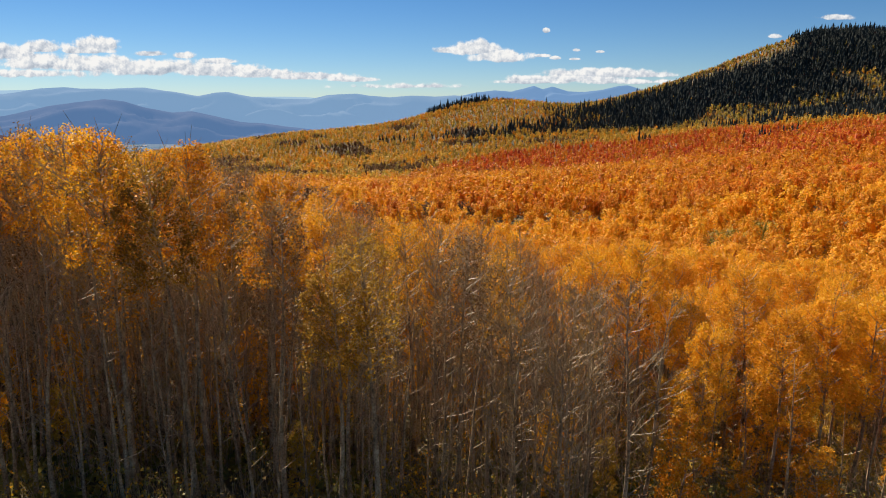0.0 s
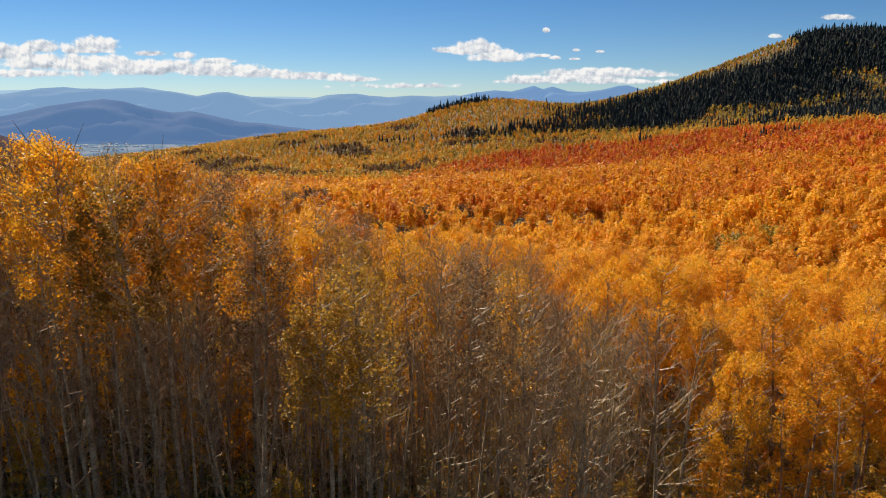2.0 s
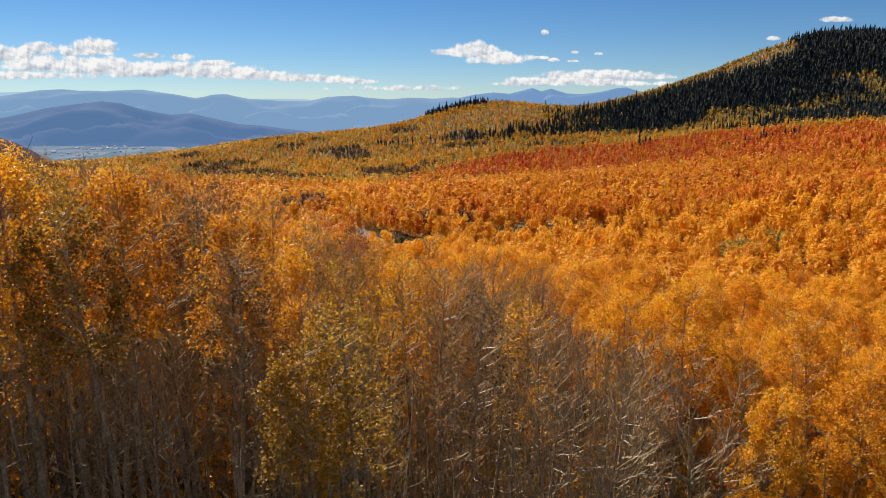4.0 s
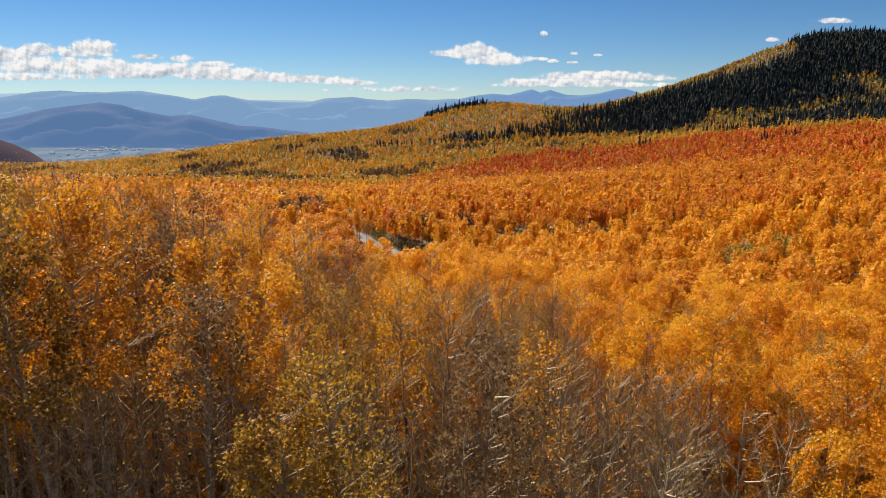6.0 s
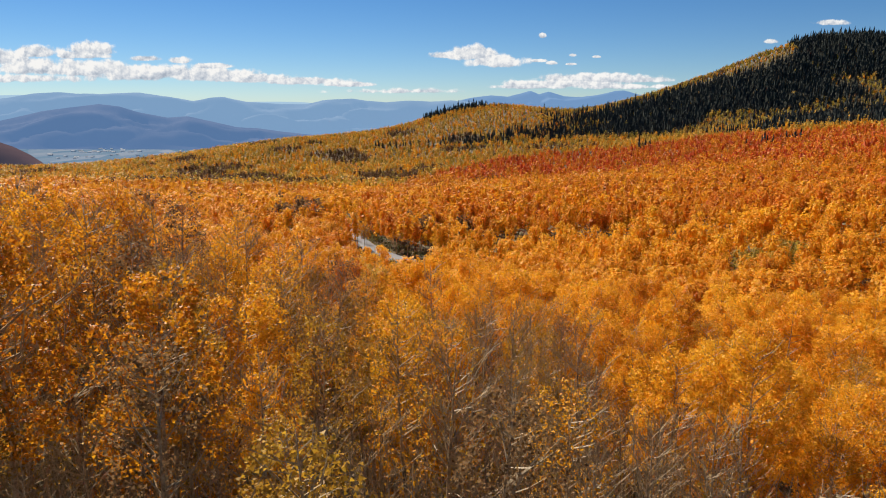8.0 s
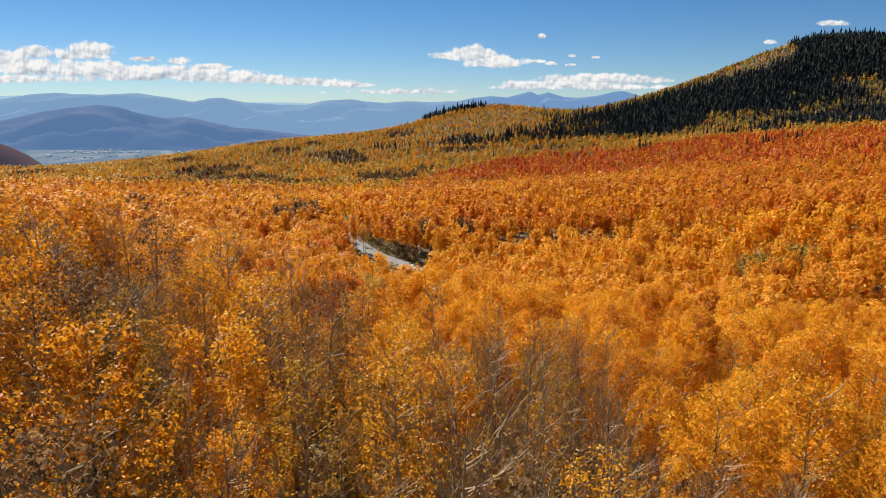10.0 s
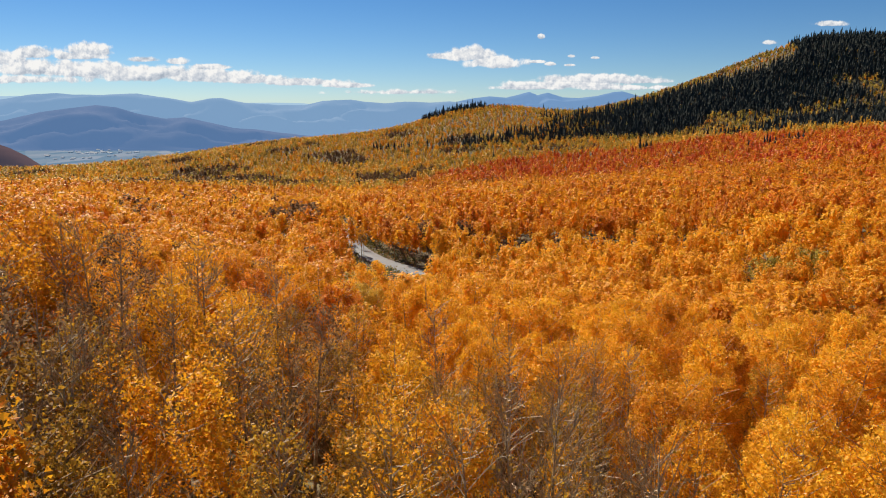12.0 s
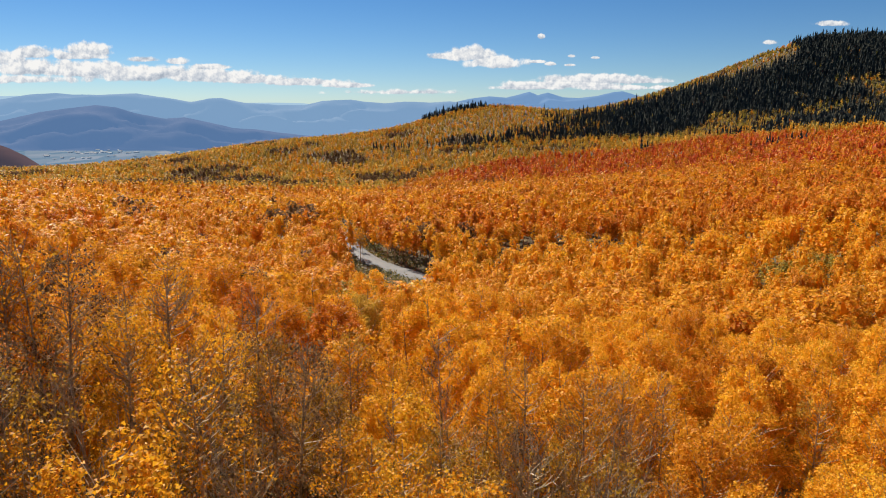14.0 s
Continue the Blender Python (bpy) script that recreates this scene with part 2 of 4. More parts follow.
def trunk_mesh(line, r0, sides=7):
    """One closed trunk along its line, flared at the foot."""
    n = len(line)
    t = np.linspace(0, 1, n)
    rr = r0 * (1 - 0.985 * t) ** 0.95 + 0.006
    rr[0] *= 1.35
    an = np.arange(sides) * 2 * np.pi / sides
    ring = np.stack([np.cos(an), np.sin(an), 0 * an], 1)
    v = (line[:, None, :] + ring[None] * rr[:, None, None]).reshape(-1, 3)
    k = np.arange(sides)
    k2 = (k + 1) % sides
    b = (np.arange(n - 1) * sides)[:, None]
    tris = np.concatenate([np.stack([b + k, b + k2, b + sides + k2], 2), np.stack([b + k, b + sides + k2, b + sides + k], 2)], 1).reshape(-1, 3)
    cap = np.stack([np.full(sides - 2, (n - 1) * sides), (n - 1) * sides + np.arange(1, sides - 1), (n - 1) * sides + np.arange(2, sides)], 1)
    return v, np.concatenate([tris, cap])


def leaf_tris(r, centres, size, outward=None, lean=0.5):
    """One three-cornered leaf at each centre."""
    n = len(centres)
    nrm = r.normal(size=(n, 3))
    nrm /= np.linalg.norm(nrm, axis=1)[:, None]
    if outward is not None:
        nrm = nrm * (1 - lean) + outward * lean
        nrm /= np.linalg.norm(nrm, axis=1)[:, None] + 1e-9
    ref = r.normal(size=(n, 3))
    u = np.cross(nrm, ref)
    u /= np.linalg.norm(u, axis=1)[:, None] + 1e-9
    v = np.cross(nrm, u)
    s = np.asarray(size, float).reshape(-1, 1) * r.uniform(0.7, 1.35, (n, 1))
    p0 = centres + u * s * 0.62
    p1 = centres - u * s * 0.38 + v * s * 0.5
    p2 = centres - u * s * 0.38 - v * s * 0.5
    return np.stack([p0, p1, p2], 1).reshape(-1, 3), np.arange(3 * n).reshape(-1, 3)


def limbs_of(r, line, h, start, count, reach, droop=0.0):
    """Limbs that leave the trunk and rise or spread: ends and their radii."""
    t = start + (0.97 - start) * np.sort(r.uniform(0, 1, count)) ** 0.9
    a = on_spine(line, t)
    ang = r.uniform(0, 6.28, count)
    prof = np.sin(np.clip((1.02 - t) / (1.02 - start), 0, 1) * np.pi * 0.62 + 0.25)
    ln = reach * prof * r.uniform(0.6, 1.15, count)
    up = r.uniform(0.3, 1.1, count) - droop
    w = np.stack([np.cos(ang), np.sin(ang), up], 1)
    mid = a + w * ln[:, None] * 0.55
    w2 = w * [0.85, 0.85, 1] + r.normal(scale=0.28, size=w.shape) + [0, 0, 0.4]
    end = mid + w2 * ln[:, None] * 0.5
    return t, a, mid, end, ln


def crown_lobes(r, count, reach):
    """Middles of the leafy tufts of a crown, about a height from 0 to 1: an uneven egg, open inside."""
    h = (np.arange(count) + r.uniform(0.0, 1.0, count)) / count
    a = np.arange(count) * 2.4 + r.uniform(-0.7, 0.7, count)
    prof = np.sqrt(np.clip(1 - (np.abs(h - 0.36) / 0.67) ** 2.2, 0, 1))
    rad = reach * prof * r.uniform(0.3, 1.0, count) ** 0.5 * (1 + 0.16 * np.sin(2 * a + r.uniform(0, 6)) + 0.1 * np.sin(9 * h + r.uniform(0, 6)))
    return np.cos(a) * rad, np.sin(a) * rad, h


def leafy_aspen(r, h, crown_from, reach, leaves, leaf, limbs=26, tufts=55, spread=0.5):
    """Trunk, limbs and leaf crown of an aspen."""
    line = spine(r, h, r.uniform(0.1, 0.9))
    trunk = trunk_mesh(line, 0.0114 * h * r.uniform(0.75, 1.1))
    t, a, mid, end, ln = limbs_of(r, line, h, crown_from, limbs, reach)
    dead = max(6, limbs // 3)
    t2, a2, mid2, end2, ln2 = limbs_of(r, line, h, crown_from * 0.35, dead, reach * 0.6, 0.25)
    limb = join(tubes(a, mid, 0.014 + 0.009 * ln, 0.011 + 0.006 * ln), tubes(mid, end, 0.011 + 0.006 * ln, 0.007 + 0 * ln),
                tubes(a2, mid2, 0.014 + 0.008 * ln2, 0.012 + 0 * ln2), tubes(mid2, end2, 0.012 + 0 * ln2, 0.007 + 0 * ln2))
    lx, ly, lh = crown_lobes(r, tufts, reach)
    tc = on_spine(line, crown_from + (0.985 - crown_from) * lh) + np.stack([lx, ly, 0 * lx], 1)
    tr = r.uniform(0.6, 1.3, len(tc)) * spread
    which = r.integers(0, len(tc), leaves)
    off = r.normal(size=(leaves, 3))
    off /= np.linalg.norm(off, axis=1)[:, None]
    pts = tc[which] + off * (tr[which] * r.uniform(0.2, 1, leaves) ** 0.5)[:, None] * [1, 1, 1.15]
    crown = leaf_tris(r, pts, np.full(leaves, leaf), off + [0, 0, 0.25], 0.45)
    return trunk, limb, crown


def bare_aspen(r, h, reach, leaves, leaf, limbs=44, twigs=330):
    """A leafless aspen: trunk, limbs with fine twigs, and the few leaves it kept."""
    line = spine(r, h, r.uniform(0.1, 0.8))
    trunk = trunk_mesh(line, 0.0090 * h * r.uniform(0.75, 1.15))
    t, a, mid, end, ln = limbs_of(r, line, h, 0.14, limbs, reach, 0.05)
    pick = r.integers(0, limbs, twigs)
    s = r.uniform(0.25, 1.0, twigs)[:, None]
    ta = np.where(s < 0.5, a[pick] + (mid[pick] - a[pick]) * s * 2, mid[pick] + (end[pick] - mid[pick]) * (s * 2 - 1))
    w = (end[pick] - a[pick]) * 0.5 / (ln[pick][:, None] + 0.1) + r.normal(scale=0.4, size=(twigs, 3)) + [0, 0, 0.55]
    tl = r.uniform(0.2, 0.75, twigs)[:, None]
    tb = ta + w * tl
    limb = join(tubes(a, mid, 0.015 + 0.009 * ln, 0.012 + 0.005 * ln), tubes(mid, end, 0.013 + 0.005 * ln, 0.009 + 0 * ln),
                tubes(ta, tb, np.full(twigs, 0.011), np.full(twigs, 0.006)))
    pts = tb[r.integers(0, twigs, leaves)] + r.normal(scale=0.12, size=(leaves, 3))
    crown = leaf_tris(r, pts, np.full(leaves, leaf))
    return trunk, limb, crown


def mesh_set(name, made, leaf_mat):
    trunk, limb, crown = made
    return (mesh_of(name + "_trunk", *trunk, [BARK], smooth=True), mesh_of(name + "_limbs", *limb, [TWIG]), mesh_of(name + "_crown", *crown, [leaf_mat]))


def tree_thing(meshes, label, group, name="aspen_tree"):
    top = tagged(new(name), label, "tree", group)
    part("trunk", meshes[0], top)
    tagged(part("branchwork", meshes[1], top), kind="stuff")
    part("crown", meshes[2], top)
    return top


# ---------------------------------------------------------------- the near stand
def stand_kind(x, y):
    """What grows at a place near the camera: bare, tall, gold, thin."""
    v = x - 0.16 * (y - 35) + 3 * wob(x, y, 9, 1.0)
    q = random.random()
    if -4.5 < v < (10.0 if y < 46 else 7.5):
        if y < 47:
            return "bare" if q < 0.92 else "thin"
        return "bare" if q < 0.34 else "thin" if q < 0.88 else "gold"
    if v >= -4.5:
        if y < 52:
            return "high" if q < 0.62 else "gold" if q < 0.82 else "thin"
        return "gold" if q < 0.84 else "thin"
    if y < 46:
        return "tall" if q < 0.22 else "thin" if q < 0.56 else "bare"
    return "gold" if q < 0.28 else "tall" if q < 0.36 else "thin" if q < 0.82 else "bare"


def stand_top(x, y):
    """Usual tree height there."""
    return np.interp(x - 0.05 * (y - 35), [-25, -15, -6, 4, 12, 22], [18.5, 18.0, 16.0, 15.0, 13.6, 14.2]) * np.interp(y, [30, 60, 90], [1.0, 0.98, 0.94])


r = np.random.default_rng(3)
LEAF = 0.105
SETS = {"gold": [], "tall": [], "thin": [], "bare": [], "young": [], "high": []}
for i in range(5):
    SETS["gold"].append(mesh_set("gold_aspen", leafy_aspen(r, 14, 0.47, 2.15, 11500, LEAF, 38, 78, 0.54), AMBER if i == 2 else GOLD))
for i in range(4):
    SETS["tall"].append(mesh_set("tall_aspen", leafy_aspen(r, 18, 0.68, 1.8, 5800, LEAF, 44, 56, 0.46), (AMBER, COPPER, AMBER, COPPER)[i]))
for i in range(4):
    SETS["thin"].append(mesh_set("thin_aspen", leafy_aspen(r, 16, 0.58, 1.5, 2500, 0.095, 46, 60, 0.42), (COPPER, AMBER, COPPER, BROWN)[i]))
for i in range(5):
    SETS["bare"].append(mesh_set("bare_aspen", bare_aspen(r, 15, 1.8, 420, 0.09, 60, 440), BROWN if i % 2 else COPPER))
for i in range(2):
    SETS["high"].append(mesh_set("high_aspen", leafy_aspen(r, 15, 0.60, 1.95, 8200, LEAF, 40, 62, 0.50), GOLD))
for i in range(3):
    SETS["young"].append(mesh_set("young_aspen", leafy_aspen(r, 6, 0.12, 1.15, 3600, LEAF, 22, 36, 0.38), (GOLD, YELLOW, AMBER)[i]))
NAMES = {"gold": "golden_aspen", "tall": "tall_aspen", "thin": "thin_aspen", "bare": "bare_aspen", "young": "young_aspen", "high": "tall_aspen"}
NATURAL = {"gold": 14.0, "tall": 18.0, "thin": 16.0, "bare": 15.0, "young": 6.0, "high": 15.0}
LABELS = {
    "gold": "aspen with a full golden-yellow autumn crown on a pale trunk",
    "tall": "tall aspen with an amber top on a long bare trunk",
    "thin": "slender aspen with thin orange-gold leaves and grey branches",
    "bare": "leafless grey aspen with bare twigs and pale bark",
    "high": "tall golden aspen with a high crown on a pale trunk",
    "young": "young bushy golden aspen growing under the taller trunks",
}


def scatter(rr, step, x0, x1, y0, y1, fan=40.0, jitter=0.42):
    """Uneven places over a stretch of land, kept to the camera's view fan plus a margin."""
    xs, ys = np.meshgrid(np.arange(x0, x1, step), np.arange(y0, y1, step))
    xs = xs + (np.arange(xs.shape[0]) % 2)[:, None] * step * 0.5
    x = (xs + rr.uniform(-jitter, jitter, xs.shape) * step).ravel()
    y = (ys + rr.uniform(-jitter, jitter, ys.shape) * step).ravel()
    keep = np.abs(x) < np.tan(np.radians(fan)) * y + 4
    return x[keep], y[keep]


px, py = scatter(np.random.default_rng(11), 2.6, -62, 60, 27.5, 66, 56)
clear = (np.hypot(px - np.clip(px, -1.5, 0.2), py - np.clip(py, 0, 31)) > 1.0)
# the wider left margin adds unseen trees that shade the stand
clear &= (px > -0.72 * py - np.where(py < 46, 9, 3)) & (px < 0.72 * py + 5)
clear &= py > np.interp(px, [-14, -9, 8, 13], [32.5, 27.5, 27.5, 38.0])
px, py = px[clear], py[clear]
# the tall ones that stand out at the edge of the stand come first
HEROES = [(-15.8, 31.5, "tall", 18.8), (-12.3, 32.7, "tall", 18.6), (-22.4, 35.9, "tall", 18.4), (-9.2, 34.2, "tall", 17.5), (-25.5, 40.0, "tall", 18.0), (-18.6, 37.5, "tall", 17.8), (-7.9, 30.8, "thin", 16.4), (-2.9, 28.3, "thin", 15.6), (-5.3, 40.4, "thin", 15.6), (-9.2, 45.8, "gold", 15.4), (-12.6, 42.5, "tall", 16.4), (-3.2, 56.8, "gold", 14.2), (0.0, 47.2, "gold", 14.3)]
HEROES += [(15.5, 38.2, "gold", 11.7), (17.9, 38.7, "bare", 12.0), (24.2, 40.3, "gold", 13.8), (27.2, 41.1, "gold", 14.2), (29.4, 42.8, "gold", 14.5), (20.8, 43.2, "high", 14.6), (12.9, 43.3, "high", 15.6), (10.4, 45.0, "high", 14.8)]
px = np.concatenate([[h[0] for h in HEROES], px])
py = np.concatenate([[h[1] for h in HEROES], py])
order = np.argsort(np.where(np.arange(len(px)) < len(HEROES), 0, np.hypot(px, py) + 500 * (px < -0.74 * py - 3)), kind="stable")
NEAR_LIMIT = 330
first = {}
near_rest = []
leafy_at = []
placed = 0
for i in order:
    x, y = float(px[i]), float(py[i])
    kind = stand_kind(x, y)
    right_side = x - 0.16 * (y - 35) > 9
    room = {"gold": 2.9, "tall": 2.6, "thin": 2.4, "high": 2.7}.get(kind, 0.0)
    if y > 46 and room:
        room -= 0.35
    if room and any((x - a) ** 2 + (y - b) ** 2 < room * room for a, b in leafy_at):
        if random.random() < (0.97 if right_side or y > 44 else 0.75):
            continue
        kind = "bare"
    elif room:
        leafy_at.append((x, y))
    h = float(stand_top(x, y)) * random.uniform(0.82, 1.06)
    if i < len(HEROES):
        kind, h = HEROES[i][2:]
    sc = h / NATURAL[kind]
    m = pose(x, y, float(ground(x, y)) - 0.15, random.uniform(-2.5, 2.5), random.uniform(-2.5, 2.5), random.uniform(0, 360)) @ Matrix.Diagonal((sc * random.uniform(0.9, 1.1), sc * random.uniform(0.9, 1.1), sc, 1))
    k = random.randrange(len(SETS[kind]))
    placed += 1
    if placed > NEAR_LIMIT:
        near_rest.append((kind, k, m))
        continue
    if (kind, k) not in first:
        first[kind, k] = tree_thing(SETS[kind][k], LABELS[kind], "aspens of the near stand", NAMES[kind])
        first[kind, k].matrix_basis = m
    else:
        c = copy_thing(first[kind, k], pose(0, 0, 0))
        c.matrix_basis = m


# young trees under the tall ones
ry_ = np.random.default_rng(57)
yx, yy = scatter(ry_, 4.4, -42, 44, 33.5, 64, 42)
for x, y in zip(yx, yy):
    if ry_.uniform() < (0.3 if x < 9 else 0.4):
        continue
    k = int(ry_.integers(0, 3))
    sc = ry_.uniform(3.0, 7.5) / 6.0
    m = pose(float(x), float(y), float(ground(x, y)) - 0.1, 0, 0, ry_.uniform(0, 360)) @ Matrix.Diagonal((sc, sc, sc, 1))
    if ("young", k) in first:
        copy_thing(first["young", k], pose(0, 0, 0)).matrix_basis = m
    else:
        first["young", k] = tree_thing(SETS["young"][k], LABELS["young"], "young aspens of the near stand", NAMES["young"])
        first["young", k].matrix_basis = m


def arrays(me):
    v = np.empty(len(me.vertices) * 3, np.float32)
    me.vertices.foreach_get("co", v)
    t = np.empty(len(me.loops), np.int32)
    me.loops.foreach_get("vertex_index", t)
    return v.reshape(-1, 3), t.reshape(-1, 3)


class Bulk:
    """Collects the pieces of one joined stand."""

    def __init__(self, mats):
        self.mats, self.v, self.t, self.m, self.n = mats, [], [], [], 0

    def add(self, v, t, mat):
        self.v.append(np.asarray(v, np.float32))
        self.t.append(t + self.n)
        self.m.append(np.full(len(t), self.mats.index(mat)) if not isinstance(mat, np.ndarray) else mat)
        self.n += len(v)

    def make(self, name, label, category="trees"):
        ob = new(name, mesh_of(name, np.concatenate(self.v), np.concatenate(self.t), self.mats, np.concatenate(self.m)))
        return tagged(ob, label, category, kind="stuff")


rest = Bulk([BARK, TWIG, GOLD, AMBER, COPPER, BROWN])
for kind, k, m in near_rest:
    a = np.array(m)
    for me in SETS[kind][k]:
        v, t = arrays(me)
        if me.materials[0] not in (BARK, TWIG):
            tri = v.reshape(-1, 3, 3)[::2]
            mid = tri.mean(1, keepdims=True)
            v = (mid + (tri - mid) * 1.38).reshape(-1, 3)
            t = np.arange(len(v)).reshape(-1, 3)
        rest.add(v @ a[:3, :3].T + a[:3, 3], t, me.materials[0])
# slim poles between them, all but leafless
rp_ = np.random.default_rng(52)
qx, qy = scatter(rp_, 1.95, -60, 40, 29, 48, 40)
keep = (qx - 0.16 * (qy - 35) < 9) | (rp_.uniform(0, 1, len(qx)) < 0.12)
POLES = []
for i in range(7):
    line = spine(rp_, 11.0, rp_.uniform(0, 1.0), 6)
    t, a, mid, end, ln = limbs_of(rp_, line, 11.0, 0.12, 26, 1.25)
    twigs = join(tubes(a, mid, 0.014 + 0.006 * ln, 0.012 + 0 * ln), tubes(mid, end, 0.012 + 0 * ln, 0.007 + 0 * ln))
    POLES.append((mesh_of("slim_trunk", *trunk_mesh(line, rp_.uniform(0.055, 0.11), 5), [BARK], smooth=True), mesh_of("slim_twigs", *twigs, [TWIG])))
qx, qy = qx[keep], qy[keep]
poles = {}
for count, i in enumerate(np.argsort(np.hypot(qx, qy))):
    x, y = float(qx[i]), float(qy[i])
    k = int(rp_.integers(0, 7))
    sc = float(stand_top(x, y)) * rp_.uniform(0.5, 0.86) / 11.0
    m = pose(x, y, float(ground(x, y)) - 0.2, rp_.uniform(-3, 3), rp_.uniform(-3, 3), rp_.uniform(0, 360)) @ Matrix.Diagonal((sc, sc, sc, 1))
    if count >= 300:
        for me in POLES[k]:
            v, t = arrays(me)
            w = np.array(m)
            rest.add(v @ w[:3, :3].T + w[:3, 3], t, me.materials[0])
    elif k in poles:
        copy_thing(poles[k], pose(0, 0, 0)).matrix_basis = m
    else:
        poles[k] = tagged(new("aspen_sapling"), "slim leafless aspen pole with grey-brown bark in the stand", "tree", "slim poles of the near stand")
        part("trunk", POLES[k][0], poles[k])
        tagged(part("branchwork", POLES[k][1], poles[k]), kind="stuff")
        poles[k].matrix_basis = m
if rest.n:
    rest.make("aspen_stand", "slim grey-brown aspen poles deeper in the stand")

# ---------------------------------------------------------------- undergrowth
ru = np.random.default_rng(61)
brush = Bulk([SHRUB, GRASS, TWIG, GOLD])
ux, uy = scatter(ru, 1.05, -45, 45, 26, 62, 42)
for x, y in zip(ux, uy):
    if ru.uniform() < 0.25 + 0.3 * wob(x, y, 7):
        continue
    z = float(ground(x, y))
    hh = ru.uniform(0.5, 2.2) * (2.0 if ru.uniform() < 0.2 else 1.0)
    k = 40
    c = np.stack([x + ru.normal(scale=0.45, size=k), y + ru.normal(scale=0.45, size=k), z + hh * ru.uniform(0.1, 1, k)], 1)
    brush.add(*leaf_tris(ru, c, np.full(k, 0.16)), (GRASS, SHRUB, SHRUB, GOLD)[ru.integers(0, 4)] if ru.uniform() < 0.7 else SHRUB)
    st = 7
    a = np.stack([x + ru.normal(scale=0.15, size=st), y + ru.normal(scale=0.15, size=st), np.full(st, z - 0.1)], 1)
    brush.add(*tubes(a, a + np.stack([ru.normal(scale=0.4, size=st), ru.normal(scale=0.4, size=st), hh * ru.uniform(0.7, 1.2, st)], 1), np.full(st, 0.018), np.full(st, 0.008)), TWIG)
brush.make("undergrowth", "low brown and yellow brush on the forest floor", "shrubs")
gxs, gys = scatter(ru, 0.42, -34, 30, 18, 40, 42)
keep = wob(gxs, gys, 5, 2.0) > -0.25
gxs, gys = gxs[keep], gys[keep]
tuft = np.stack([gxs, gys, ground(gxs, gys) + 0.22], 1)
grass = Bulk([GRASS])
grass.add(*leaf_tris(ru, tuft, np.full(len(tuft), 0.5), np.array([[0.2, -0.9, 0.3]]), 0.5), GRASS)
grass.make("grass", "patches of olive grass between the trunks", "grass")

# ---------------------------------------------------------------- forest further out


def low_tree(r, tris, lobes, reach=1.0, trunk=True, leaf=0.03, lobe=0.034, fill=False, core=0):
    """An aspen of unit height in few triangles: a trunk and an egg-shaped crown of many leafy tufts."""
    h = (np.arange(lobes) + r.uniform(0.1, 0.9, lobes)) / lobes
    a = np.arange(lobes) * 2.4 + r.uniform(-0.6, 0.6, lobes)
    prof = np.sqrt(np.clip(1 - (np.abs(h - 0.36) / 0.68) ** 2.2, 0, 1))
    rad = 0.132 * reach * prof * r.uniform(0.35, 1.0, lobes) ** 0.5 * (1 + 0.16 * np.sin(2 * a + r.uniform(0, 6)))
    lc = np.stack([np.cos(a) * rad, np.sin(a) * rad, 0.37 + 0.59 * h], 1)
    lr = reach * lobe * r.uniform(0.7, 1.35, lobes)
    which = r.integers(0, lobes, tris)
    o = r.normal(size=(tris, 3)) + [0, 0, 0.25]
    o /= np.linalg.norm(o, axis=1)[:, None]
    c = lc[which] + o * (lr[which] * r.uniform(0.45, 1.05, tris))[:, None]
    v, t = leaf_tris(r, c, np.full(tris, leaf), o + 0.5 * (c - [0, 0, 0.58]) / 0.2, 0.62)
    if fill:
        # close inner foliage
        fv = np.array([(1, 0, 0), (0, 1, 0), (-1, 0, 0), (0, -1, 0), (0.2, 0.1, 2.6), (0, 0, -2.2)]) * r.uniform(0.7, 1.25, (6, 1)) * 0.08 * reach + [0, 0, 0.62]
        ft = np.array([(0, 1, 4), (1, 2, 4), (2, 3, 4), (3, 0, 4), (1, 0, 5), (2, 1, 5), (3, 2, 5), (0, 3, 5)])
        v, t = join((v, t), (fv, ft))
    if core:
        # the shaded leaf mass inside the crown
        rings = np.array([(0.0, 0.40), (0.050, 0.48), (0.062, 0.60), (0.048, 0.76), (0.0, 0.90)])
        cv = []
        for q, z in rings[1:4]:
            an = np.arange(core) * 6.283 / core + r.uniform(0, 6)
            cv.append(np.stack([np.cos(an) * q * reach * r.uniform(0.75, 1.15, core), np.sin(an) * q * reach * r.uniform(0.75, 1.15, core), z + r.uniform(-0.03, 0.03, core)], 1))
        cv = np.concatenate(cv + [[[0, 0, 0.42]], [[0, 0, 0.9]]])
        k = np.arange(core)
        n1 = (k + 1) % core
        ct = [np.stack([n1, k, np.full(core, 3 * core)], 1), np.stack([k + 2 * core, n1 + 2 * core, np.full(core, 3 * core + 1)], 1)]
        for b in (0, core):
            ct += [np.stack([k + b, n1 + b, n1 + b + core], 1), np.stack([k + b, n1 + b + core, k + b + core], 1)]
        v, t = join((v, t), (cv, np.concatenate(ct)))
    mat = np.zeros(len(t), int)
    if trunk:
        tv, tt = tubes([[0, 0, -0.02]], [[0, 0, 0.6]], [0.009], [0.006], 3)
        t = np.concatenate([t, tt + len(v)])
        v = np.concatenate([v, tv])
        mat = np.concatenate([mat, np.full(len(tt), 1)])
    return v, t, mat


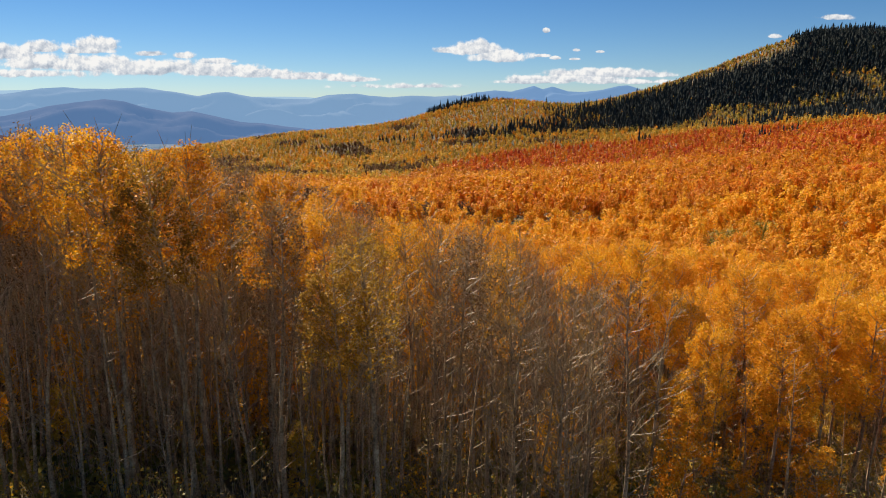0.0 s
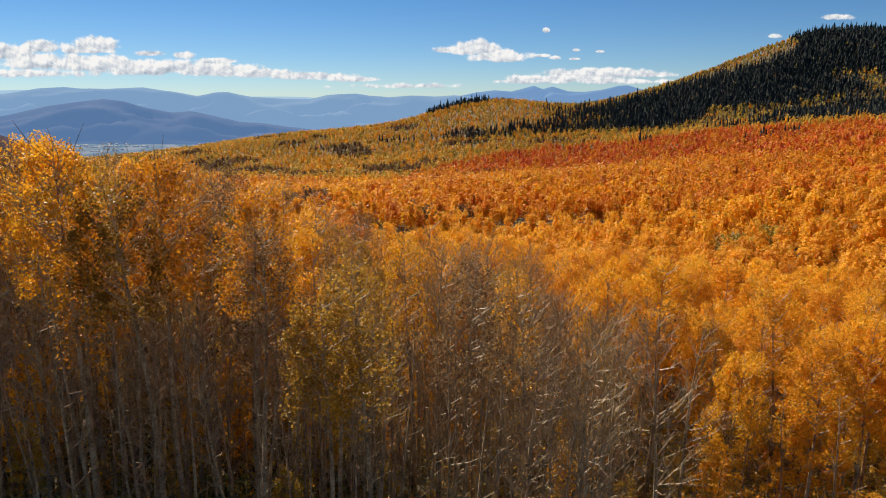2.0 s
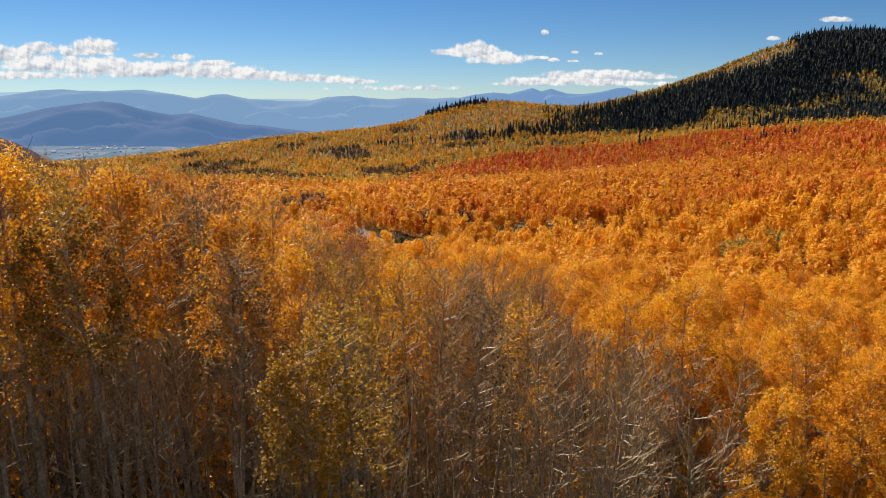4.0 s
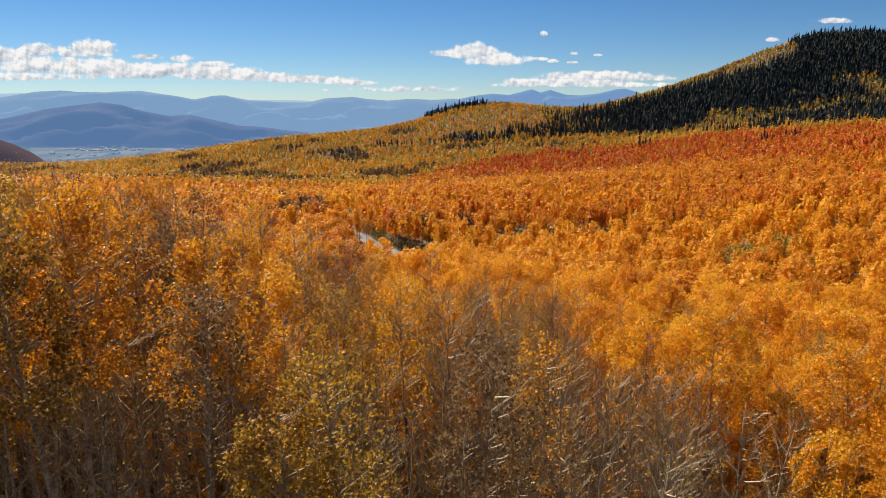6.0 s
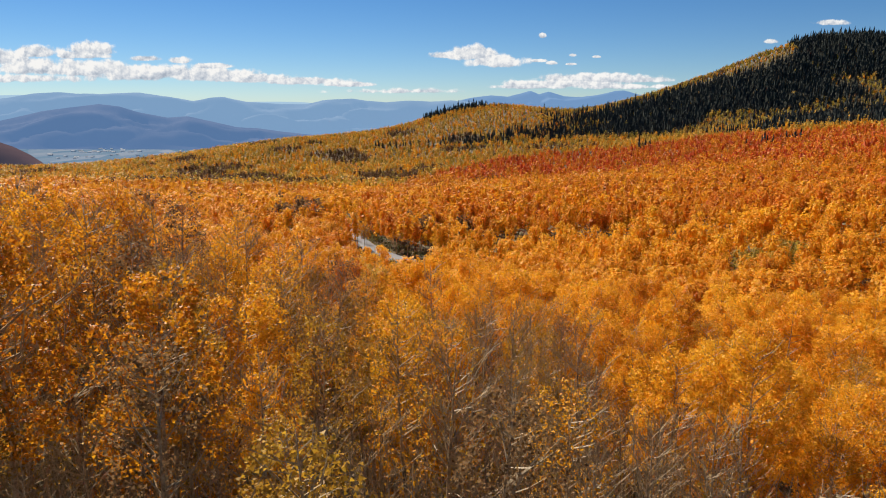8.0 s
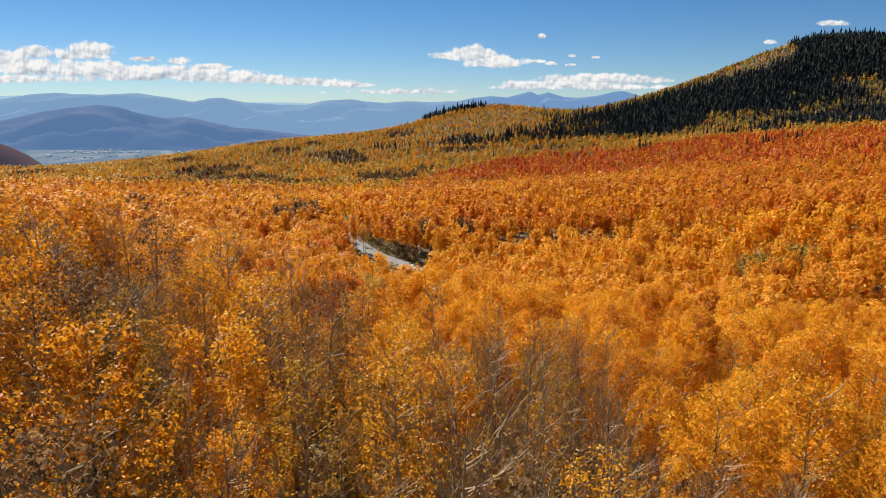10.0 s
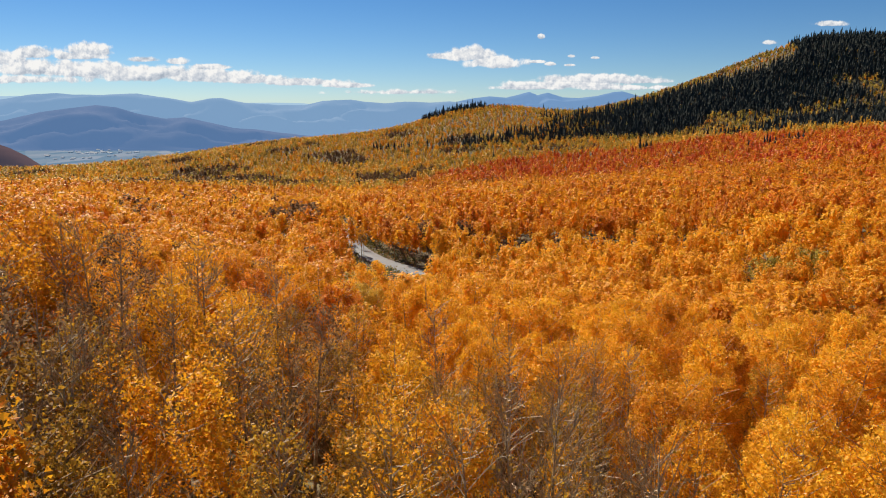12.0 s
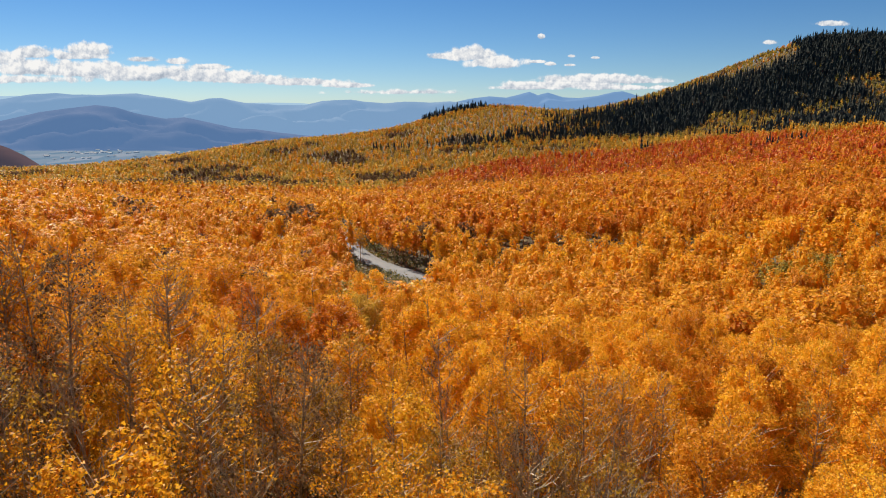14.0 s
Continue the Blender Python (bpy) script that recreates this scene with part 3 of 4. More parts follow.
def low_spruce(r, tiers, sides):
    """A spruce of unit height: a narrow cone of drooping, ragged boughs on a trunk."""
    vs, ts, off = [], [], 0
    for i in range(tiers):
        f0 = 0.06 + 0.9 * i / tiers
        f1 = min(1.0, f0 + 1.35 / tiers)
        w = 0.19 * (1 - f0) ** 0.85 + 0.008
        n = sides * 2
        an = np.arange(n) * 2 * np.pi / n + r.uniform(0, 6)
        rr = w * np.where(np.arange(n) % 2, 0.55, 1.0) * r.uniform(0.75, 1.15, n)
        ring = np.stack([np.cos(an) * rr, np.sin(an) * rr, f0 + r.uniform(-0.02, 0.02, n) + np.where(np.arange(n) % 2, 0.02, -0.01)], 1)
        v = np.concatenate([ring, [[0, 0, f1]]])
        k = np.arange(n)
        vs.append(v)
        ts.append(np.stack([k, (k + 1) % n, np.full(n, n)], 1) + off)
        off += len(v)
    v, t = np.concatenate(vs), np.concatenate(ts)
    tv, tt = tubes([[0, 0, -0.02]], [[0, 0, 0.3]], [0.012], [0.01], 3)
    mat = np.concatenate([np.zeros(len(t), int), np.ones(len(tt), int)])
    return np.concatenate([v, tv]), np.concatenate([t, tt + len(v)]), mat


def plant(name, label, models, x, y, h, width, mats, pick_mat, rr, sink=0.0):
    """Joins a copy of a model at each place into one stand. mats: leaf materials, then the trunk's."""
    n = len(x)
    z = ground(x, y) - sink
    which = rr.integers(0, len(models), n)
    turn = rr.uniform(0, 6.28, n)
    V, T, M, off = [], [], [], 0
    for k, (v, t, mat) in enumerate(models):
        s = np.nonzero(which == k)[0]
        if not len(s):
            continue
        c, q = np.cos(turn[s])[:, None], np.sin(turn[s])[:, None]
        w = (h[s] * width[s])[:, None]
        vx = (v[:, 0] * c - v[:, 1] * q) * w + x[s][:, None]
        vy = (v[:, 0] * q + v[:, 1] * c) * w + y[s][:, None]
        vz = v[:, 2] * h[s][:, None] + z[s][:, None]
        V.append(np.stack([vx, vy, vz], 2).reshape(-1, 3).astype(np.float32))
        T.append((t[None] + (np.arange(len(s)) * len(v))[:, None, None]).reshape(-1, 3) + off)
        M.append(np.where(mat[None] == 1, len(mats) - 1, pick_mat[s][:, None]).ravel())
        off += len(s) * len(v)
    ob = new(name, mesh_of(name, np.concatenate(V), np.concatenate(T), mats, np.concatenate(M)))
    return tagged(ob, label, "trees", kind="stuff")


FOREST = [GOLD, AMBER, ORANGE, RED, YELLOW, LIME, BROWN, BARK]


def wood_edge(x, y):
    """The lower edge of the orange wood."""
    return np.interp(x, [-4, 20, 44, 71, 93, 106, 118, 160], [264, 266, 263, 255, 239, 220, 208, 190]) + 3.5 * wob(x, y, 13, 7.0)


def forest_tone(x, y, rr):
    """Which autumn colour a tree has, by where it stands."""
    n = len(x)
    q = rr.uniform(0, 1, n)
    w = wob(x, y, 60, 2.0) * 0.5 + wob(x, y, 22, 4.0) * 0.5
    tone = np.where(q < 0.72, 0, np.where(q < 0.86, 1, np.where(q < 0.95, 4, 5)))
    tone = np.where(x < -10 + 8 * w, np.where(q < 0.62, 0, np.where(q < 0.92, 1, np.where(q < 0.98, 2, 6))), tone)
    far = y + 0.10 * np.abs(x) + 18 * w
    tone = np.where(far > 208, np.where(q < 0.2, 0, np.where(q < 0.6, 1, 2)), tone)
    tone = np.where(far > 290, np.where(q < 0.10, 0, np.where(q < 0.52, 1, 2)), tone)
    tone = np.where((x > -5) & (x < 135) & (y < wood_edge(x, y) - 8), np.where(q < 0.9, 0, 1), tone)
    flank = (x > 0.34 * y + 8 * w) & (y > wood_edge(x, y) - 4)
    tone = np.where(flank, np.where(q < 0.36, 1, np.where(q < 0.97, 2, 3)), tone)
    left = (x < -40) & (y > 170)
    tone = np.where(left, np.where(q < 0.42, 0, np.where(q < 0.84, 1, np.where(q < 0.98, 2, 6))), tone)
    j = 18 * w
    red = (y > np.interp(x, [-40, 36, 117, 197, 230, 300], [735, 655, 655, 600, 500, 430]) + 2 * j) & (x > -30)
    upper = np.interp(x, [-30, 0, 81, 183, 248, 333, 400, 479, 700], [690, 740, 835, 838, 830, 862, 795, 772, 800]) + j
    tone = np.where(red, np.where(q < 0.16, 1, np.where(q < 0.5, 2, 3)), tone)
    hill = y > np.where(x > -30, upper, 590 + 2 * j)
    tone = np.where(hill, np.where(q < 0.28, 0, np.where(q < 0.34, 1, np.where(q < 0.88, 4, 5))), tone)
    slope = hill & (x > 190) & (y > 960)
    tone = np.where(slope, np.where(q < 0.12, 0, np.where(q < 0.4, 4, np.where(q < 0.8, 5, 6))), tone)
    brown = np.zeros(n, bool)
    for cx, cy, a, b in ((-262, 680, 46, 62), (-203, 735, 40, 38), (-274, 805, 42, 22), (-138, 677, 32, 34), (-56, 721, 34, 52), (-140, 923, 34, 24), (-257, 835, 34, 20), (32, 909, 30, 14), (150, 880, 50, 14), (60, 1215, 70, 18), (-61, 292, 9, 16), (-115, 285, 10, 16), (0, 262, 12, 10)):
        brown |= ((x - cx) / a) ** 2 + ((y - cy) / b) ** 2 + 0.5 * wob(x, y, 18, 8.0) < 1
    brown |= (wob(x, y, 60, 6.0) > 0.72) & (y > 620) & (x < 60)
    tone = np.where(brown & (q < 0.88), 6, tone)
    green = ((x - 82) / 9) ** 2 + ((y - 181) / 7) ** 2 < 1
    tone = np.where(green & (q < 0.8), 5, tone)
    return tone


def spruce_here(x, y):
    """How thickly spruces stand among the aspens, 0 to 1."""
    w = wob(x, y, 60, 9.0)
    u = wob(x, y, 22, 3.0)
    low = np.interp(x, [170, 209, 285, 341, 381, 415, 511, 599, 637, 688, 800], [970, 976, 989, 994, 1035, 1067, 1090, 1106, 1105, 1090, 1085]) + 7 * u
    up = np.interp(x, [190, 249, 307, 342, 417, 489, 546, 630, 650, 690], [1120, 1145, 1196, 1188, 1228, 1240, 1232, 1246, 1330, 1700]) + 6 * u
    mount = (x > 150 + 15 * w) & (y > low) & (y < up)
    strip = np.interp(x, [346, 400, 481, 522, 588, 700], [880, 880, 1015, 1062, 1080, 1082])
    glade = ((x - 652) / 17) ** 2 + ((y - 1150) / 15) ** 2 + 0.3 * u < 1
    glade |= ((x - 684) / 18) ** 2 + ((y - 1120) / 30) ** 2 + 0.3 * u < 1
    mixed = (x > 345) & (y > np.interp(x, [333, 400, 479, 700], [880, 830, 810, 830])) & (y <= low)
    knob = (x > -28) & (x < 82) & (y > 1188) & (y < 1290)
    band = ((x - 55) / 62) ** 2 + ((y - 962) / 20) ** 2 + 0.4 * u < 1
    band |= ((x - 150) / 55) ** 2 + ((y - 985) / 42) ** 2 + 0.6 * u < 1
    thin = ((x + 30) / 60) ** 2 + ((y - 955) / 18) ** 2 < 1
    clump = ((x - 345) / 34) ** 2 + ((y - 735) / 8) ** 2 < 1
    clump |= ((x - 240) / 10) ** 2 + ((y - 822) / 8) ** 2 < 1
    p = np.where(mount, np.where(glade, 0.12, 0.975 * np.clip((x - 150) / 110 + 0.35 * u, 0.1, 1)), np.where(mixed, np.where(y < strip, np.clip(0.72 + 0.4 * u, 0.3, 0.95), np.clip(0.06 + 0.15 * u, 0.02, 0.3)), 0.0))
    p = np.where(knob, 0.96, p)
    p = np.where(band, 0.62, p)
    p = np.where(thin, 0.22, p)
    p = np.where(clump, 0.7, p)
    return np.where(p > 0, p, 0.002 * ((y > 800) & (x > 40)))


def open_land(x, y):
    """Where no tree stands: the road, its verge, small glades, a wedge opened towards the camera."""
    b = np.degrees(np.arctan2(x, y))
    bare = (road_gap(x, y) < 4.7) & (y < 400)
    b = b + 0.5 * wob(x, y, 9, 5.0)
    # cleared by bearing so that the camera sees the road
    bare |= (b > -6.9) & (b < -1.4) & (y > 190) & (y < 290) & (y < np.interp(x, [-35, -27, -18, -6, 10], [284, 264, 249, 236, 225]))
    for cx, cy, a, c in ((-63, 250, 9, 6), (88, 150, 5, 4), (20, 118, 4, 3), (33, 96, 4, 3)):
        bare |= ((x - cx) / a) ** 2 + ((y - cy) / c) ** 2 < 1
    # strip thinned below the orange wood, so its trunks show from the camera
    front = wood_edge(x, y)
    depth = np.interp(x, [0, 15, 60, 95, 112, 135], [14, 23, 25, 20, 11, 0]) + 4 * wob(x, y, 8, 1.5)
    bare |= (y < front) & (y > front - depth) & (x > -2) & (x < 128) & (wob(x, y, 3.1, 2.5) < 0.55)
    return bare


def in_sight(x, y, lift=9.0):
    """Not behind a crest from the camera's start: land between stays below its sightline."""
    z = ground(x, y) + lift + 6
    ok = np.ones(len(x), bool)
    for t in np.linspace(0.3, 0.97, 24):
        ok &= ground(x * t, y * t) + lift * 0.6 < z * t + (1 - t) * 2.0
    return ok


# full-crowned aspens on the slope below the stand, one by one
r = np.random.default_rng(19)
ROUND = {}
for tone, leaf_mat, count in ((0, GOLD, 4), (1, AMBER, 2), (2, ORANGE, 1), (4, YELLOW, 2), (5, LIME, 1)):
    ROUND[tone] = [mesh_set("round_aspen", leafy_aspen(r, 14, 0.36, 2.3, 11500, 0.135, 24, 72, 0.62), leaf_mat) for i in range(count)]
ROUND[6] = SETS["thin"]
ROUND_LABELS = {0: "full golden aspen on the slope", 1: "amber-orange aspen crown on the slope", 2: "deep orange aspen on the slope", 4: "bright yellow aspen on the slope", 5: "aspen still half green among golden ones", 6: "thin-leaved brownish aspen on the slope"}
ROUND_NAMES = {0: "golden_aspen", 1: "amber_aspen", 2: "orange_aspen", 4: "yellow_aspen", 5: "green_aspen", 6: "thin_aspen"}
rr = np.random.default_rng(31)
sx, sy = scatter(rr, 4.7, -120, 120, 66.5, 110, 35.5)
keep = ~open_land(sx, sy)
sx, sy = sx[keep], sy[keep]
for x, y, tone in zip(sx, sy, forest_tone(sx, sy, rr)):
    tone = int(tone) if int(tone) in ROUND else 0
    k = int(rr.integers(0, len(ROUND[tone])))
    sc = (13.8 if tone != 6 else 13.0) * rr.uniform(0.74, 1.1) / (16.0 if tone == 6 else 14.0)
    wide = rr.uniform(0.95, 1.25)
    m = pose(float(x), float(y), float(ground(x, y)) - 0.15, rr.uniform(-2, 2), rr.uniform(-2, 2), rr.uniform(0, 360)) @ Matrix.Diagonal((sc * wide, sc * wide, sc, 1))
    if ("round", tone, k) in first:
        copy_thing(first["round", tone, k], pose(0, 0, 0)).matrix_basis = m
    else:
        first["round", tone, k] = tree_thing(ROUND[tone][k], ROUND_LABELS[tone], "aspens of the slope", ROUND_NAMES[tone])
        first["round", tone, k].matrix_basis = m

r = np.random.default_rng(21)
NEXT = [low_tree(r, 1050, 46, 1.3, True, 0.026, 0.040, core=6) for i in range(8)]
MID = [low_tree(r, 520, 36, 1.3, True, 0.034, 0.040, core=6) for i in range(9)]
FAR = [low_tree(r, 116, 20, 1.32, True, 0.062, 0.042, core=5) for i in range(9)]
DISTANT = [low_tree(r, 22, 9, 1.45, False, 0.10, 0.05, True) for i in range(9)]
SPRUCE = [low_spruce(r, 4, 3) for i in range(6)]

for name, label, models, step, ys, seed, fan in (
    ("aspen_forest", "rounded golden aspen crowns further down the slope", NEXT, 5.0, (110, 190), 37, 36),
    ("aspen_forest", "golden aspen forest falling towards the road", MID, 5.1, (190, 275), 36, 35),
    ("aspen_forest", "orange and amber aspen forest beyond the road", FAR, 4.9, (275, 470), 32, 35),
    ("aspen_forest", "far red, orange and yellow aspen forest", DISTANT, 5.7, (470, 860), 33, 36.5),
    ("aspen_forest", "yellow-green aspen woods on the distant hills", DISTANT, 6.6, (860, 1480), 34, 37),
):
    rr = np.random.default_rng(seed)
    x, y = scatter(rr, step, -1150, 1150, ys[0], ys[1], fan)
    # far rings keep only the trees that the camera can see
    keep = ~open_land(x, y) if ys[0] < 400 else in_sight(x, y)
    sp = spruce_here(x, y)
    keep &= rr.uniform(0, 1, len(x)) > sp
    x, y = x[keep], y[keep]
    h = np.interp(y, [60, 120, 200, 300, 600, 1300], [14.2, 13.6, 13.5, 13, 12.5, 11.5]) * rr.uniform(0.72, 1.12, len(x)) * (1 + 0.07 * wob(x, y, 30))
    # trees on the camera's bearing to the road are lowered, so it shows
    view_bearing = np.degrees(np.arctan2(x, y))
    h = h * np.where((view_bearing > -7.2) & (view_bearing < -0.6) & (y > 150) & (y < 222), 0.70, 1.0)
    plant(name, label, models, x, y, h, rr.uniform(0.9, 1.3, len(x)), FOREST, forest_tone(x, y, rr), rr, 0.1)

rr = np.random.default_rng(40)
x, y = scatter(rr, 4.8, -300, 1250, 600, 1480, 38)
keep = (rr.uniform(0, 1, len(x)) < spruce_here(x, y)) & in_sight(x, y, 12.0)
x, y = x[keep], y[keep]
plant("spruce_forest", "dark green spruces on the mountain and the knoll", SPRUCE, x, y, rr.uniform(9, 19, len(x)) * np.where(rr.uniform(0, 1, len(x)) < 0.12, 1.3, 1.0), rr.uniform(0.8, 1.2, len(x)), [NEEDLES, DARK_BARK], np.zeros(len(x), int), rr, 0.2)

# ---------------------------------------------------------------- by the road
# some are placed to hide the road's upper end from the camera
roadside = [(-27.5, 255.0, 11.5, "gold"), (-26.6, 254.2, 10.5, "thin"), (-37.5, 266.0, 12.5, "gold"), (-40.0, 262.0, 11.0, "gold"), (-36.0, 258.0, 9.5, "thin"), (-1.0, 236.0, 11.0, "gold"), (-44.0, 271.0, 12.0, "gold"), (-33.5, 276.0, 12.0, "tall"), (-31.0, 263.5, 10.5, "gold"), (-39.0, 284.0, 12.0, "gold")]
for k, (x, y, h, kind) in enumerate(roadside):
    me = SETS[kind][k % len(SETS[kind])]
    sc = h / NATURAL[kind]
    t = tree_thing(me, "young amber aspen on the grassy verge of the road", "aspens by the road")
    t.matrix_basis = pose(x, y, float(ground(x, y)) - 0.1, 0, 0, 67 * k) @ Matrix.Diagonal((sc, sc, sc, 1))
rl = np.random.default_rng(77)
log_mesh = None
for k in range(16):
    u = rl.uniform(0, 1)
    x, y = -27 + 17 * u - 4.6 + rl.uniform(-1.2, 1.2), 256 - 24 * u - 3.2 + rl.uniform(-1.5, 1.5)
    ln = rl.uniform(3.0, 7.5)
    if log_mesh is None:
        lv, lt = tubes([[-0.5, 0, 0], [-0.02, 0.015, 0]], [[-0.02, 0.015, 0], [0.5, -0.01, 0.01]], [0.026, 0.022], [0.022, 0.014], 7)
        cap = np.array([[0, 2, 1], [0, 3, 2], [0, 4, 3], [0, 5, 4], [0, 6, 5]])
        log_mesh = mesh_of("fallen_log", lv, np.concatenate([lt, cap]), [LOG], smooth=False)
    lg = tagged(new("fallen_log", log_mesh), "grey weathered log lying on the road verge", "log", "logs by the road")
    lg.matrix_basis = pose(x, y, float(ground(x, y)) + 0.16, 0, rl.uniform(-4, 4), rl.uniform(-80, -20)) @ Matrix.Diagonal((ln, ln * 1.2, ln * 1.2, 1))
verge = Bulk([SHRUB, GRASS, LIMES])
vxs, vys = rl.uniform(-46, 60, 2600), rl.uniform(182, 300, 2600)
ok = (open_land(vxs, vys) & (road_gap(vxs, vys) > 4.4)) | ((road_gap(vxs, vys) > 4.0) & (road_gap(vxs, vys) < 11))
for x, y in zip(vxs[ok], vys[ok]):
    k = 24
    hh = rl.uniform(0.5, 2.4)
    c = np.stack([x + rl.normal(scale=0.7, size=k), y + rl.normal(scale=0.7, size=k), float(ground(x, y)) + hh * rl.uniform(0.05, 1, k)], 1)
    verge.add(*leaf_tris(rl, c, np.full(k, 0.42)), (SHRUB, SHRUB, GRASS, LIMES)[rl.integers(0, 4)])
verge.make("verge_brush", "olive and brown brush on the verge between the road and the aspens", "shrubs")

# ---------------------------------------------------------------- distance


def ridge_line(name, label, points, dist, thick, colour, haze_glow, rough, seed, base=-290.0):
    """A far mountain range: spurs and gullies falling from a crest, distance haze added as emission. points: bearing in
    degrees, crest height.
    """
    b = np.linspace(points[0][0], points[-1][0], 300)
    crest = np.interp(b, [p[0] for p in points], [p[1] for p in points])
    rows = 24
    t = np.linspace(0, 1, rows)[:, None]
    dd = dist - thick * t ** 0.8 + 0 * b
    height = base + (crest - base) * (1 - t ** 1.2)
    a = np.radians(b)
    fine = np.array([[noise.hetero_terrain((dd[i, k] * math.tan(a[k]) / 380 + seed * 9 + 0.05 * i, i * 0.16, seed), 0.9, 2.1, 5, 0.6) for k in range(0, 300)] for i in range(rows)])
    env = np.sin(np.clip(t * 1.05 + 0.03, 0, 1) * np.pi)
    height = height - rough * (fine - fine.mean()) * env
    v = np.stack([dd * np.tan(a), dd + 0 * b, height], 2).reshape(-1, 3)
    m, n, l = shader(name + "_hazed_slopes")
    geo = n.new("ShaderNodeNewGeometry")
    tex = node(n, "ShaderNodeTexNoise", Scale=0.004, Detail=8.0)
    l.new(geo.outputs["Position"], tex.inputs["Vector"])
    rp = ramp(n, (0.3, tuple(c * 0.55 for c in colour)), (0.7, tuple(min(1, c * 1.2) for c in colour)))
    l.new(tex.outputs["Fac"], rp.inputs[0])
    # blue air haze put into the material as emission over the slope colour
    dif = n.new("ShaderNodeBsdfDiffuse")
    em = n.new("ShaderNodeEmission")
    em.inputs["Color"].default_value = (*haze_glow, 1)
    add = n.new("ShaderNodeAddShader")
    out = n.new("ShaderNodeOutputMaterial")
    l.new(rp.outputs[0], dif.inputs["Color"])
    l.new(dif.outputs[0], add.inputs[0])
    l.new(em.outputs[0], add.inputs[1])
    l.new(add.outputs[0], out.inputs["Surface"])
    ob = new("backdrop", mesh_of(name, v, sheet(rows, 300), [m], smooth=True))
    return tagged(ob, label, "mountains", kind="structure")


ridge_line("range_farthest", "farthest range on the horizon, pale blue from its haze glow", [(-41.01, 41), (-32.13, 60), (-30.78, 64), (-28.71, 48), (-17.04, 17), (-12.72, 17), (-10.95, 13), (-8.26, -10), (-3.67, -22)], 4930, 40, (0.05, 0.06, 0.07), (0.23, 0.33, 0.42), 3, 1, -290)
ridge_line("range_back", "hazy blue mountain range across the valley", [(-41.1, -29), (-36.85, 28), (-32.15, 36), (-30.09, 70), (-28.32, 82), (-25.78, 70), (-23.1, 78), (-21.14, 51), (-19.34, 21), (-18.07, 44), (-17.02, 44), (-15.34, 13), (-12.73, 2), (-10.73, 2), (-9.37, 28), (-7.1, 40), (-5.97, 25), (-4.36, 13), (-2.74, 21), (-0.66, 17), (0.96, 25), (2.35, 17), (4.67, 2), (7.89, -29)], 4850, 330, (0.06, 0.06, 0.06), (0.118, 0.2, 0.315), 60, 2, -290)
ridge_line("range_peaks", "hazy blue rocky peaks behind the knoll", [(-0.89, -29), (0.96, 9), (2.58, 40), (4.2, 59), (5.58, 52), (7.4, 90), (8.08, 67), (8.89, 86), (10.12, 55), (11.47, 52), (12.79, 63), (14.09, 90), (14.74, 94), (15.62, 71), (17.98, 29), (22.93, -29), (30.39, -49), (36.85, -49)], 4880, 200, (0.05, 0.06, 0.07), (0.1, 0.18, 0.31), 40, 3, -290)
ridge_line("range_front", "darker foothills above the valley floor, blue-grey from their haze glow", [(-41.22, -114), (-35.55, -132), (-32.32, -104), (-29.52, -44), (-27.71, -19), (-25.92, 1), (-24.54, -16), (-23.22, -51), (-21.26, -83), (-19.83, -75), (-17.99, -107), (-16.31, -139), (-14.58, -149), (-12.84, -171), (-10.16, -192), (-6.5, -220), (-3.72, -245)], 4400, 420, (0.05, 0.045, 0.045), (0.056, 0.107, 0.208), 50, 4, -275)
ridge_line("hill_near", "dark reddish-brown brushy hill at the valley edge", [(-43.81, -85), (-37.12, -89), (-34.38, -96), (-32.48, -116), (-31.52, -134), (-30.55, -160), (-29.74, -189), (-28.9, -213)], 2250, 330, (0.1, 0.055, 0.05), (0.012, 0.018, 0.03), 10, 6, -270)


# the valley floor, its distance haze put in as a bluish glow
m, n, l = shader("hazed_valley_fields")
geo = n.new("ShaderNodeNewGeometry")
vor = node(n, "ShaderNodeTexVoronoi", Scale=0.010)
tex = node(n, "ShaderNodeTexNoise", Scale=0.0025, Detail=6.0)
flat = n.new("ShaderNodeVectorMath")
flat.operation = "MULTIPLY"
flat.inputs[1].default_value = (1.0, 0.42, 1.0)
l.new(geo.outputs["Position"], flat.inputs[0])
l.new(flat.outputs[0], vor.inputs["Vector"])
l.new(geo.outputs["Position"], tex.inputs["Vector"])
sep = n.new("ShaderNodeSeparateColor")
l.new(vor.outputs["Color"], sep.inputs[0])
mean = n.new("ShaderNodeMath")
mean.operation = "MULTIPLY_ADD"
mean.inputs[1].default_value = 0.5
half = n.new("ShaderNodeMath")
half.operation = "MULTIPLY"
half.inputs[1].default_value = 0.5
l.new(sep.outputs[0], mean.inputs[0])
l.new(tex.outputs["Fac"], half.inputs[0])
l.new(half.outputs[0], mean.inputs[2])
rp = ramp(n, (0.25, (0.02, 0.035, 0.03)), (0.5, (0.05, 0.06, 0.05)), (0.75, (0.135, 0.12, 0.095)))
l.new(mean.outputs[0], rp.inputs[0])
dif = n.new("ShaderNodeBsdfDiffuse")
# emission in place of the blue air in front of the fields
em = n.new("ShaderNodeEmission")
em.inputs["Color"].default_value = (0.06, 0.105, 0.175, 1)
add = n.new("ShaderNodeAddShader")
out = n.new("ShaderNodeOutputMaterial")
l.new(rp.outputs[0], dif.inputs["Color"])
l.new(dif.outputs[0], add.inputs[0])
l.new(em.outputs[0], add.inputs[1])
